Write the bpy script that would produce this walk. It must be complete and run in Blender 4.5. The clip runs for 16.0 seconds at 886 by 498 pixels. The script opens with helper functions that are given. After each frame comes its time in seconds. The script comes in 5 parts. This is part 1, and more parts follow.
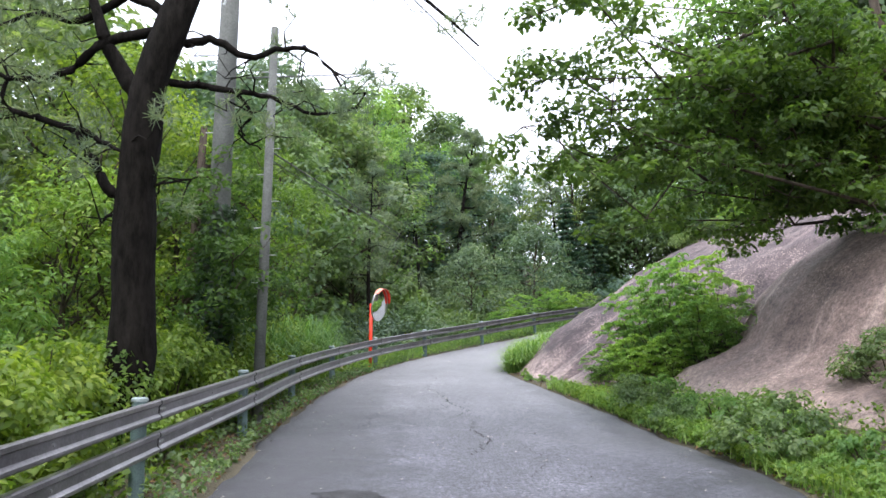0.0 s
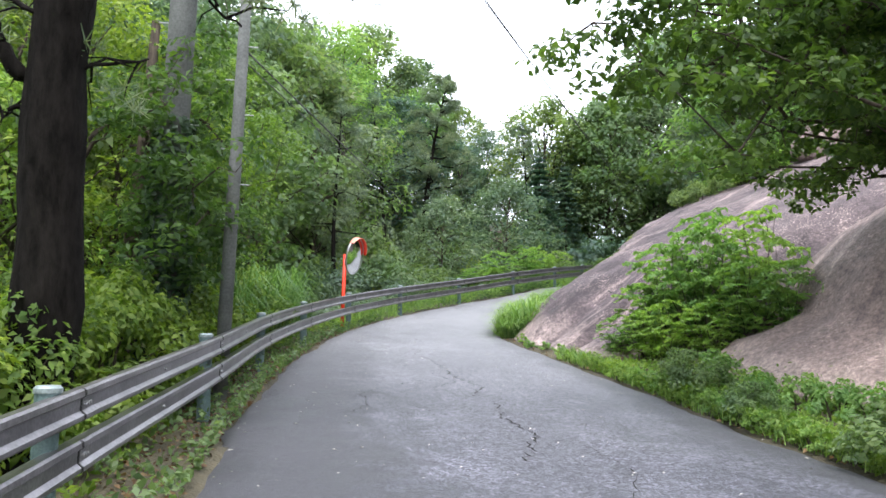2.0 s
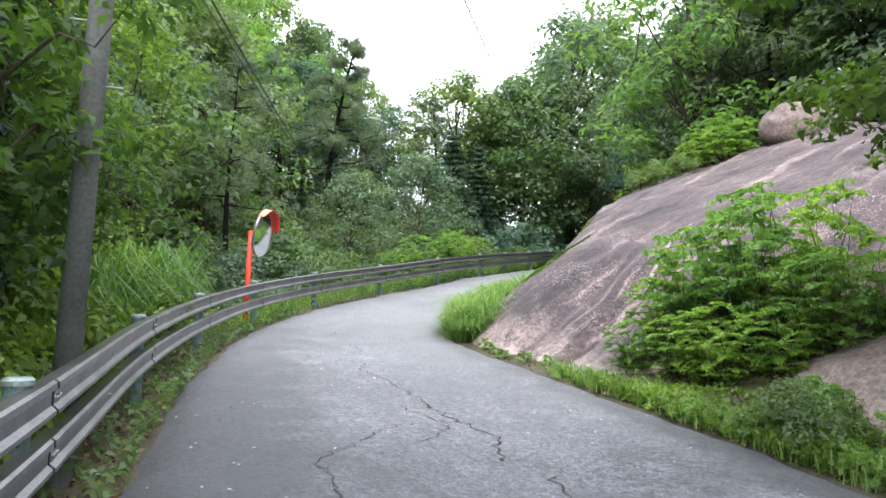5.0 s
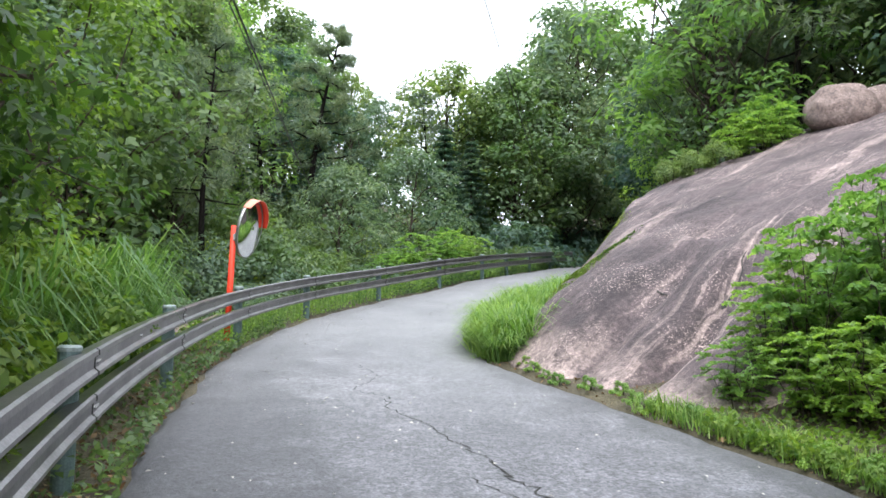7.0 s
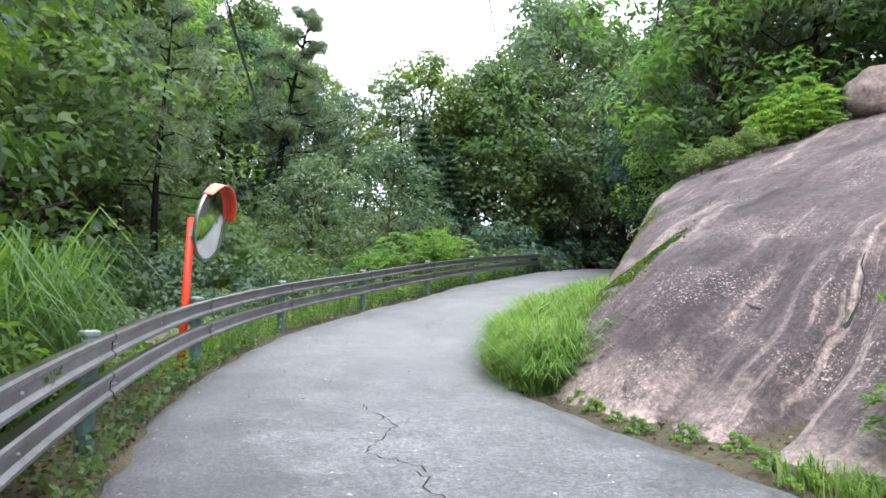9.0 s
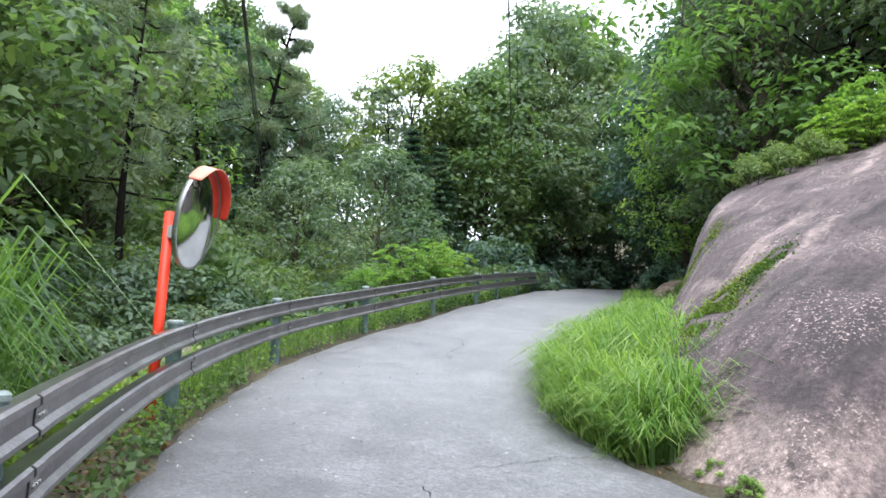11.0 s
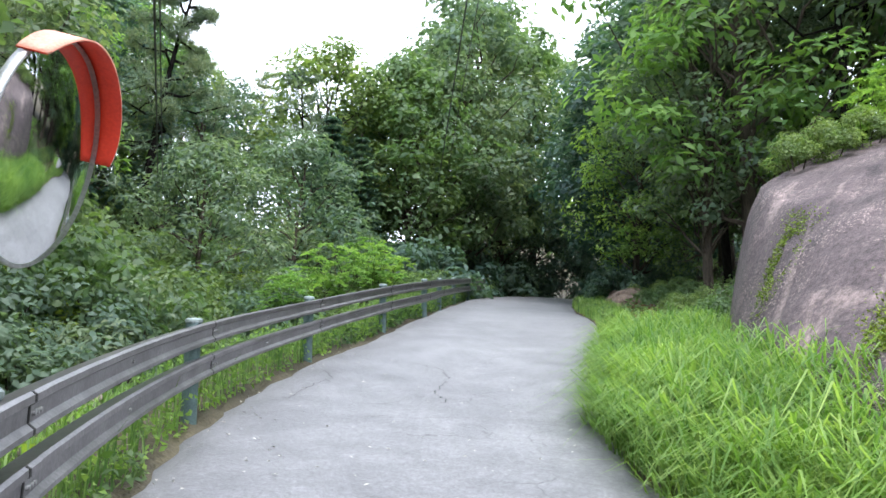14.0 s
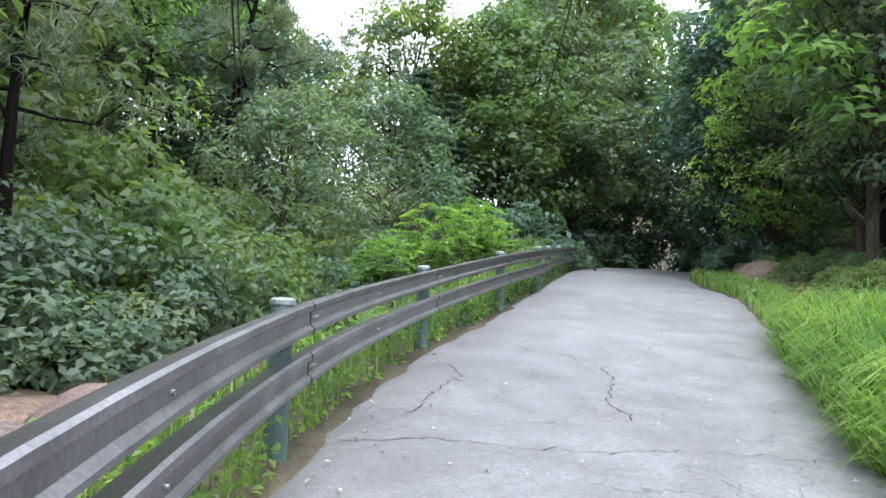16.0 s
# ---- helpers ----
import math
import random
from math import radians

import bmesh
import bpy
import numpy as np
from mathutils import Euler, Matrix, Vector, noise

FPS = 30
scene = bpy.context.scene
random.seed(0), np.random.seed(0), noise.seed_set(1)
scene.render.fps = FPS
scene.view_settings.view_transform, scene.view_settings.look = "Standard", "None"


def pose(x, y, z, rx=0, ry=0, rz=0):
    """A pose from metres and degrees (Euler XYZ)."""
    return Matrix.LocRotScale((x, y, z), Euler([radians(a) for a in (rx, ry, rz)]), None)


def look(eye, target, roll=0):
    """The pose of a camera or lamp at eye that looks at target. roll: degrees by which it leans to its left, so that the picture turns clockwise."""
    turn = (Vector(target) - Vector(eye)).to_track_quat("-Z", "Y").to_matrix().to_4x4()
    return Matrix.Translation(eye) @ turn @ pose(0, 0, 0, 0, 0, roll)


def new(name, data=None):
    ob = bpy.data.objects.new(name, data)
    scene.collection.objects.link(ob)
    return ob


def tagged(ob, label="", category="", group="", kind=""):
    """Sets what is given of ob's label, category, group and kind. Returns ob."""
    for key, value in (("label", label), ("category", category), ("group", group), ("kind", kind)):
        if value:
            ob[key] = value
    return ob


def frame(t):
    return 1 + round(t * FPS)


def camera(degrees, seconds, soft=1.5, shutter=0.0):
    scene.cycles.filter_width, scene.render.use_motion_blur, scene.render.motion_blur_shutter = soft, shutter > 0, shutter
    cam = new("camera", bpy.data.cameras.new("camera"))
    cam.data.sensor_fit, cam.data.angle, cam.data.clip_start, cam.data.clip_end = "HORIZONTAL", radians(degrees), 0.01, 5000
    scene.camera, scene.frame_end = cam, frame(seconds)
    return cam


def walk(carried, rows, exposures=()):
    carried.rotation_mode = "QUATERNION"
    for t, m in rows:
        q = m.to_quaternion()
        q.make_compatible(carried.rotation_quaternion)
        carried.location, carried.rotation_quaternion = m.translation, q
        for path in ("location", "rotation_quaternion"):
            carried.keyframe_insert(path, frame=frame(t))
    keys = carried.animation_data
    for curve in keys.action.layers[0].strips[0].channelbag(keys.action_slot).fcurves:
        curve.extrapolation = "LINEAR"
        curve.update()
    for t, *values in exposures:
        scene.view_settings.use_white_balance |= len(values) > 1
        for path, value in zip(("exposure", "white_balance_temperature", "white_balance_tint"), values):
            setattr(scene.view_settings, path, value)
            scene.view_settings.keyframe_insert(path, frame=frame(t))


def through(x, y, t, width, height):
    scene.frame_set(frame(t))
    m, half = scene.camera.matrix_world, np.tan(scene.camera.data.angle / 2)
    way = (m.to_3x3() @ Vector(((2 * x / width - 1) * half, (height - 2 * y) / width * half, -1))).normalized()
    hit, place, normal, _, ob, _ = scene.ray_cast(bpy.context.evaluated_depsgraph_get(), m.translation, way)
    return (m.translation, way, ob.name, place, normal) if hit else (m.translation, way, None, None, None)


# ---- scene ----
cam = camera(60.8, 16.0, soft=1.6)
METRES, EYE, TILT, LEAN, TURN = 21.5, 1.65, 10.0, 1.5, 0.0
ROWS = [
    (0.0, 0.0, 0.0, 0.0, -0.0, 0.0, 0.0),
    (0.5, -0.0149, 0.0309, -0.0047, -0.3, -1.42, -0.24),
    (1.0, -0.025, 0.0614, -0.0076, -1.44, -2.91, -0.99),
    (1.5, -0.0341, 0.0938, -0.0116, -3.0, -3.54, -1.54),
    (2.0, -0.041, 0.1213, -0.0128, -3.67, -3.21, -2.26),
    (2.5, -0.0467, 0.1546, -0.0167, -5.12, -3.4, -2.45),
    (3.0, -0.054, 0.1855, -0.0202, -6.65, -3.97, -3.48),
    (3.5, -0.0599, 0.2179, -0.0234, -8.35, -4.14, -4.23),
    (4.0, -0.0667, 0.2479, -0.0254, -10.24, -3.76, -4.91),
    (4.5, -0.0719, 0.279, -0.0286, -11.57, -3.77, -4.72),
    (7.0, -0.0856, 0.4352, -0.0449, -14.12, -3.51, -4.41),
    (7.5, -0.0856, 0.4677, -0.0485, -15.28, -4.46, -5.24),
    (8.0, -0.0858, 0.5006, -0.0515, -16.01, -4.57, -5.16),
    (8.5, -0.0841, 0.5332, -0.0549, -17.09, -4.52, -3.92),
    (9.0, -0.0866, 0.5641, -0.0569, -16.93, -3.09, -4.71),
    (11.5, -0.0939, 0.7152, -0.0714, -20.86, -0.91, -6.72),
    (12.0, -0.0942, 0.7466, -0.0734, -23.08, -0.03, -7.67),
    (12.5, -0.0919, 0.7712, -0.0771, -24.27, -0.11, -7.77),
    (13.0, -0.0898, 0.8031, -0.0795, -25.96, -0.55, -6.9),
    (13.5, -0.0844, 0.8321, -0.0825, -27.83, -0.82, -6.49),
    (14.0, -0.0824, 0.8619, -0.0847, -27.01, -0.28, -6.57),
    (14.5, -0.0778, 0.8897, -0.0876, -25.46, 0.04, -7.0),
    (15.0, -0.074, 0.9194, -0.0915, -24.33, -0.64, -6.38),
    (15.5, -0.0671, 0.9507, -0.0936, -23.55, -1.97, -6.16),
    (16.0, -0.0649, 0.9806, -0.0965, -21.2, -3.28, -6.9),
]
walk(cam, [(t, pose(0, 0, EYE, TILT, LEAN, TURN) @ pose(METRES * x, METRES * y, METRES * z, 90 + pitch, roll, yaw)) for t, x, y, z, yaw, pitch, roll in ROWS],
     exposures=[(0.0, 1.43, 6350, 16), (2.5, 1.57, 6400, 14), (4.0, 1.58, 6450, 13), (8.0, 1.47, 6400, 11), (16.0, 1.56, 6200, 13)])

# ---- light: bright overcast ----
world = bpy.data.worlds.new("overcast_sky")
scene.world = world
world.use_nodes = True
wn, wl = world.node_tree.nodes, world.node_tree.links
wn.clear()
sky = wn.new("ShaderNodeTexSky")
sky.sky_type, sky.sun_disc, sky.sun_elevation, sky.sun_rotation = "NISHITA", False, radians(58), radians(150)
sky.air_density, sky.dust_density, sky.ozone_density = 1.0, 4.0, 1.0
veil = wn.new("ShaderNodeMix")
veil.data_type = "RGBA"
veil.inputs[0].default_value = 0.8
veil.inputs[7].default_value = (12.2, 13.2, 14.3, 1)
backg, wout = wn.new("ShaderNodeBackground"), wn.new("ShaderNodeOutputWorld")
backg.inputs[1].default_value = 0.1
wl.new(sky.outputs[0], veil.inputs[6])
wl.new(veil.outputs[2], backg.inputs[0])
wl.new(backg.outputs[0], wout.inputs[0])
sun = new("sun", bpy.data.lights.new("sun", "SUN"))
sun.data.energy, sun.data.angle, sun.data.color = 1.5, radians(25), (1.0, 0.98, 0.95)
sun.matrix_world = look((0, 0, 60), (6, 30, 0))


# ---- materials ----
def material(name, rough=0.8, metal=0.0):
    m = bpy.data.materials.new(name)
    m.use_nodes = True
    b = m.node_tree.nodes["Principled BSDF"]
    b.inputs["Roughness"].default_value, b.inputs["Metallic"].default_value = rough, metal
    return m, m.node_tree.nodes, m.node_tree.links, b


def ramp(ns, ls, fac, stops):
    r = ns.new("ShaderNodeValToRGB")
    while len(r.color_ramp.elements) < len(stops):
        r.color_ramp.elements.new(0.5)
    for e, (p, c) in zip(r.color_ramp.elements, stops):
        e.position, e.color = p, (*c, 1)
    ls.new(fac, r.inputs[0])
    return r.outputs[0]


def noise_tex(ns, ls, scale, detail=4, rough=0.55, vec=None, stretch=None):
    n = ns.new("ShaderNodeTexNoise")
    n.inputs["Scale"].default_value, n.inputs["Detail"].default_value, n.inputs["Roughness"].default_value = scale, detail, rough
    if vec is None:
        vec = ns.new("ShaderNodeTexCoord").outputs["Object"]
    if stretch:
        mp = ns.new("ShaderNodeMapping")
        mp.inputs["Scale"].default_value = stretch
        ls.new(vec, mp.inputs[0])
        vec = mp.outputs[0]
    ls.new(vec, n.inputs["Vector"])
    return n.outputs[0]


def mixc(ns, ls, fac, a, b, mode="MIX"):
    m = ns.new("ShaderNodeMix")
    m.data_type, m.blend_type = "RGBA", mode
    for sock, v in ((0, fac), (6, a), (7, b)):
        if isinstance(v, (int, float)):
            m.inputs[sock].default_value = v
        elif isinstance(v, tuple):
            m.inputs[sock].default_value = (*v, 1)
        else:
            ls.new(v, m.inputs[sock])
    return m.outputs[2]


def bump(ns, ls, b, height, strength, distance):
    n = ns.new("ShaderNodeBump")
    n.inputs["Strength"].default_value, n.inputs["Distance"].default_value = strength, distance
    ls.new(height, n.inputs["Height"])
    ls.new(n.outputs[0], b.inputs["Normal"])


def speckled(name, dark, light, scale, rough=0.85, metal=0.0, relief=0.3, depth=0.01, fine=30):
    m, ns, ls, b = material(name, rough, metal)
    big, small = noise_tex(ns, ls, scale), noise_tex(ns, ls, scale * fine, 3)
    c = ramp(ns, ls, big, [(0.3, dark), (0.7, light)])
    c = mixc(ns, ls, 0.35, c, ramp(ns, ls, small, [(0.35, (0.25, 0.25, 0.25)), (0.65, (0.8, 0.8, 0.8))]), "OVERLAY")
    ls.new(c, b.inputs["Base Color"])
    bump(ns, ls, b, small, relief, depth)
    return m


def leafy(name, shades, through=0.35, rough=0.5):
    """Leaves: a tint for each leaf, a slow drift of hue over the plant, some light let through."""
    m, ns, ls, b = material(name, rough)
    isl = ns.new("ShaderNodeNewGeometry").outputs["Random Per Island"]
    c = ramp(ns, ls, isl, [(i / (len(shades) - 1), s) for i, s in enumerate(shades)])
    drift = ramp(ns, ls, noise_tex(ns, ls, 0.7, 2), [(0.3, (0.66, 0.72, 0.7)), (0.7, (1.2, 1.12, 0.9))])
    c = mixc(ns, ls, 1.0, c, drift, "MULTIPLY")
    inf = ns.new("ShaderNodeObjectInfo").outputs["Random"]
    c = mixc(ns, ls, 1.0, c, ramp(ns, ls, inf, [(0.0, (0.72, 0.8, 0.8)), (0.5, (1, 1, 1)), (1.0, (1.22, 1.12, 0.88))]), "MULTIPLY")
    ls.new(c, b.inputs["Base Color"])
    b.inputs["Specular IOR Level"].default_value = 0.35
    tr = ns.new("ShaderNodeBsdfTranslucent")
    ls.new(mixc(ns, ls, 1.0, c, (1.25, 1.35, 0.6), "MULTIPLY"), tr.inputs[0])
    mx = ns.new("ShaderNodeMixShader")
    mx.inputs[0].default_value = through
    ls.new(b.outputs[0], mx.inputs[1])
    ls.new(tr.outputs[0], mx.inputs[2])
    ls.new(mx.outputs[0], ns["Material Output"].inputs[0])
    return m


def asphalt():
    m, ns, ls, b = material("worn_asphalt", 0.72)
    pos = ns.new("ShaderNodeNewGeometry").outputs["Position"]
    big = noise_tex(ns, ls, 0.35, 5, 0.6, pos)
    mid = noise_tex(ns, ls, 2.2, 5, 0.65, pos)
    grit = noise_tex(ns, ls, 48, 4, 0.75, pos)
    sep = ns.new("ShaderNodeSeparateXYZ")
    ls.new(pos, sep.inputs[0])
    # the older, more bleached paving begins round the bend
    far = ns.new("ShaderNodeMapRange")
    for i, v in ((1, 9.0), (2, 24.0), (3, 0.0), (4, 1.0)):
        far.inputs[i].default_value = v
    ls.new(sep.outputs[1], far.inputs[0])
    new_c = ramp(ns, ls, big, [(0.3, (0.05, 0.05, 0.062)), (0.7, (0.088, 0.088, 0.104))])
    old_c = ramp(ns, ls, big, [(0.3, (0.14, 0.14, 0.148)), (0.7, (0.185, 0.185, 0.193))])
    c = mixc(ns, ls, far.outputs[0], new_c, old_c)
    c = mixc(ns, ls, 0.45, c, ramp(ns, ls, mid, [(0.35, (0.36, 0.36, 0.36)), (0.65, (0.64, 0.64, 0.64))]), "OVERLAY")
    gritty = ns.new("ShaderNodeMapRange")
    for i, v in ((1, 0.0), (2, 1.0), (3, 0.9), (4, 0.22)):
        gritty.inputs[i].default_value = v
    ls.new(far.outputs[0], gritty.inputs[0])
    c = mixc(ns, ls, gritty.outputs[0], c, ramp(ns, ls, grit, [(0.38, (0.1, 0.1, 0.1)), (0.5, (0.47, 0.47, 0.47)), (0.62, (0.97, 0.97, 0.97))]), "OVERLAY")
    lumps = noise_tex(ns, ls, 17, 5, 0.7, pos)
    c = mixc(ns, ls, gritty.outputs[0], c, ramp(ns, ls, lumps, [(0.36, (0.22, 0.22, 0.22)), (0.5, (0.48, 0.48, 0.48)), (0.66, (0.86, 0.86, 0.86))]), "OVERLAY")
    blot = noise_tex(ns, ls, 1.1, 7, 0.72, pos)
    weak = ns.new("ShaderNodeMath")
    weak.operation = "MULTIPLY"
    weak.inputs[1].default_value = 0.65
    ls.new(gritty.outputs[0], weak.inputs[0])
    c = mixc(ns, ls, weak.outputs[0], c, ramp(ns, ls, blot, [(0.38, (0.28, 0.28, 0.29)), (0.5, (0.5, 0.5, 0.5)), (0.62, (0.72, 0.72, 0.72))]), "OVERLAY")
    vor = ns.new("ShaderNodeTexVoronoi")
    vor.feature, vor.inputs["Scale"].default_value = "DISTANCE_TO_EDGE", 1.6
    wob = ns.new("ShaderNodeVectorMath")
    wob.operation = "MULTIPLY_ADD"
    wob.inputs[1].default_value = (0.35, 0.35, 0.35)
    nz = ns.new("ShaderNodeTexNoise")
    nz.inputs["Scale"].default_value, nz.inputs["Detail"].default_value = 2.5, 6
    ls.new(pos, nz.inputs["Vector"])
    ls.new(nz.outputs["Color"], wob.inputs[0])
    ls.new(pos, wob.inputs[2])
    ls.new(wob.outputs[0], vor.inputs["Vector"])
    web = ns.new("ShaderNodeMath")
    web.operation = "MULTIPLY"
    ls.new(ramp(ns, ls, vor.outputs["Distance"], [(0.0, (1, 1, 1)), (0.011, (0, 0, 0))]), web.inputs[0])
    ls.new(ramp(ns, ls, noise_tex(ns, ls, 0.6, 3, 0.6, pos), [(0.52, (0, 0, 0)), (0.64, (0.75, 0.75, 0.75))]), web.inputs[1])
    c = mixc(ns, ls, web.outputs[0], c, (0.04, 0.04, 0.042))
    edge = ns.new("ShaderNodeAttribute")
    edge.attribute_name = "edge"
    rag = ns.new("ShaderNodeMath")
    rag.operation = "MULTIPLY_ADD"
    rag.inputs[1].default_value = 1.6
    ls.new(noise_tex(ns, ls, 1.7, 6, 0.7, pos), rag.inputs[0])
    ls.new(edge.outputs["Fac"], rag.inputs[2])
    grime_r = ns.new("ShaderNodeMapRange")
    for i, v in ((1, 1.02), (2, 1.3), (3, 0.0), (4, 0.8)):
        grime_r.inputs[i].default_value = v
    ls.new(rag.outputs[0], grime_r.inputs[0])
    near = ns.new("ShaderNodeMath")
    near.operation = "MULTIPLY_ADD"
    near.inputs[1].default_value, near.inputs[2].default_value = -0.8, 1.0
    ls.new(far.outputs[0], near.inputs[0])
    dirt = ns.new("ShaderNodeMath")
    dirt.operation = "MULTIPLY"
    ls.new(grime_r.outputs[0], dirt.inputs[0])
    ls.new(near.outputs[0], dirt.inputs[1])
    c = mixc(ns, ls, dirt.outputs[0], c, (0.036, 0.036, 0.04))
    ls.new(c, b.inputs["Base Color"])
    ls.new(ramp(ns, ls, blot, [(0.35, (0.5, 0.5, 0.5)), (0.65, (0.7, 0.7, 0.7))]), b.inputs["Roughness"])
    hgt = mixc(ns, ls, 0.5, grit, lumps)
    bump(ns, ls, b, hgt, 1.0, 0.014)
    return m


def rock_material(name, dark, mid_c, light):
    """Bare granite: dark weathered skin with pale streaks that run down the fall line."""
    m, ns, ls, b = material(name, 0.82)
    pos = ns.new("ShaderNodeNewGeometry").outputs["Position"]

    def attribute(key):
        a = ns.new("ShaderNodeAttribute")
        a.attribute_name = key
        return a.outputs["Fac"]

    fall = ns.new("ShaderNodeCombineXYZ")
    ls.new(attribute("along"), fall.inputs[0])
    ls.new(attribute("across"), fall.inputs[1])
    warp = ns.new("ShaderNodeVectorMath")
    warp.operation = "MULTIPLY_ADD"
    warp.inputs[1].default_value = (0.0, 0.35, 0.0)
    nz = ns.new("ShaderNodeTexNoise")
    nz.inputs["Scale"].default_value, nz.inputs["Detail"].default_value = 0.9, 4
    ls.new(pos, nz.inputs["Vector"])
    ls.new(nz.outputs["Color"], warp.inputs[0])
    ls.new(fall.outputs[0], warp.inputs[2])
    streak = noise_tex(ns, ls, 1.0, 6, 0.62, warp.outputs[0], (0.22, 1.5, 1.0))
    fine_streak = noise_tex(ns, ls, 1.0, 5, 0.65, warp.outputs[0], (0.5, 7.0, 1.0))
    patch = noise_tex(ns, ls, 0.55, 7, 0.66, pos)
    blotch = noise_tex(ns, ls, 3.2, 7, 0.72, pos)
    pit = noise_tex(ns, ls, 16, 6, 0.75, pos)
    grain = noise_tex(ns, ls, 75, 2, 0.6, pos)
    c = ramp(ns, ls, streak, [(0.36, dark), (0.46, mid_c), (0.56, mid_c), (0.66, light)])
    c = mixc(ns, ls, 0.5, c, ramp(ns, ls, patch, [(0.38, dark), (0.5, mid_c), (0.6, mid_c), (0.72, light)]))
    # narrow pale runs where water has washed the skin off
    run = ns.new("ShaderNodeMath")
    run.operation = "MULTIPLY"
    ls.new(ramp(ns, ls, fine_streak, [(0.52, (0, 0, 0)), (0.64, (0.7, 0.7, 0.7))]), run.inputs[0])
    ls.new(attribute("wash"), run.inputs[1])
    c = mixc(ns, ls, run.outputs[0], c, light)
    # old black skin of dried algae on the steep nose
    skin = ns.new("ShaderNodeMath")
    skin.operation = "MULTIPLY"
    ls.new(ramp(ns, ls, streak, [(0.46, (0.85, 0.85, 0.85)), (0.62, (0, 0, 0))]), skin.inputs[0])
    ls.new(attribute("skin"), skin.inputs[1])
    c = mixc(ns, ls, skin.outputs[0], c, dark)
    c = mixc(ns, ls, 0.4, c, ramp(ns, ls, blotch, [(0.36, (0.2, 0.2, 0.21)), (0.5, (0.47, 0.46, 0.47)), (0.66, (0.82, 0.8, 0.79))]), "OVERLAY")
    # washed pale rim along the foot, ragged by noise
    rim = ns.new("ShaderNodeMath")
    rim.operation = "MULTIPLY"
    ls.new(attribute("lip"), rim.inputs[0])
    ls.new(ramp(ns, ls, noise_tex(ns, ls, 2.2, 5, 0.7, pos), [(0.36, (0, 0, 0)), (0.54, (1, 1, 1))]), rim.inputs[1])
    c = mixc(ns, ls, rim.outputs[0], c, light)
    # pale lichen specks in drifts
    speck = ns.new("ShaderNodeMath")
    speck.operation = "MULTIPLY"
    ls.new(ramp(ns, ls, noise_tex(ns, ls, 34, 2, 0.5, pos), [(0.58, (0, 0, 0)), (0.64, (1, 1, 1))]), speck.inputs[0])
    ls.new(ramp(ns, ls, noise_tex(ns, ls, 0.8, 3, 0.6, pos), [(0.46, (0, 0, 0)), (0.62, (0.8, 0.8, 0.8))]), speck.inputs[1])
    c = mixc(ns, ls, speck.outputs[0], c, light)
    c = mixc(ns, ls, 0.65, c, ramp(ns, ls, pit, [(0.36, (0.16, 0.16, 0.16)), (0.5, (0.48, 0.48, 0.48)), (0.64, (0.85, 0.83, 0.81))]), "OVERLAY")
    c = mixc(ns, ls, 0.35, c, ramp(ns, ls, grain, [(0.35, (0.25, 0.25, 0.25)), (0.65, (0.75, 0.75, 0.75))]), "OVERLAY")
    ls.new(c, b.inputs["Base Color"])
    bump(ns, ls, b, mixc(ns, ls, 0.45, pit, blotch), 0.75, 0.05)
    return m


def bark(name, dark, light, stretch):
    m, ns, ls, b = material(name, 0.95)
    b.inputs["Specular IOR Level"].default_value = 0.08
    co = ns.new("ShaderNodeTexCoord").outputs["Object"]
    plates = noise_tex(ns, ls, 6, 5, 0.7, co, stretch)
    c = ramp(ns, ls, plates, [(0.35, dark), (0.7, light)])
    ls.new(c, b.inputs["Base Color"])
    bump(ns, ls, b, plates, 0.9, 0.03)
    return m


def plain(name, colour, rough=0.6, metal=0.0, wear=0.25, scale=6.0):
    d = tuple(v * (1 - wear) for v in colour)
    l = tuple(min(1, v * (1 + wear * 0.5)) for v in colour)
    return speckled(name, d, l, scale, rough, metal, 0.08, 0.004, 12)


ASPHALT = asphalt()
CRACK = speckled("crack_shadow", (0.012, 0.012, 0.012), (0.03, 0.03, 0.028), 8)
SOIL = speckled("forest_soil", (0.035, 0.03, 0.018), (0.10, 0.085, 0.05), 0.9, 0.95, 0, 0.8, 0.05)
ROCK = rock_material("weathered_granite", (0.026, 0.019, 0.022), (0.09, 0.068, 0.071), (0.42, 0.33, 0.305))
PALEROCK = rock_material("pale_granite", (0.07, 0.052, 0.048), (0.19, 0.14, 0.125), (0.4, 0.315, 0.275))
STONE = rock_material("stream_stone", (0.09, 0.065, 0.05), (0.2, 0.14, 0.105), (0.3, 0.24, 0.19))
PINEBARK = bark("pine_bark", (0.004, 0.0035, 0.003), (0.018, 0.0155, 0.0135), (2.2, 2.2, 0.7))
BARK = bark("grey_bark", (0.03, 0.025, 0.02), (0.11, 0.09, 0.07), (2, 2, 0.4))
CONCRETE = speckled("pole_concrete", (0.07, 0.075, 0.07), (0.16, 0.165, 0.155), 1.2, 0.9)
RAIL = speckled("galvanised_rail", (0.11, 0.102, 0.106), (0.22, 0.207, 0.215), 3.0, 0.3, 0.65, 0.1, 0.003, 14)
POST = plain("post_paint", (0.11, 0.165, 0.165), 0.5, 0.2)
CAP = plain("post_cap", (0.24, 0.29, 0.285), 0.45, 0.3)
BOLT = plain("bolt_steel", (0.4, 0.4, 0.4), 0.35, 0.9)
FADED = plain("faded_orange", (0.78, 0.31, 0.22), 0.6, 0, 0.15)
ORANGE = plain("orange_paint", (0.78, 0.045, 0.014), 0.55, 0, 0.12)
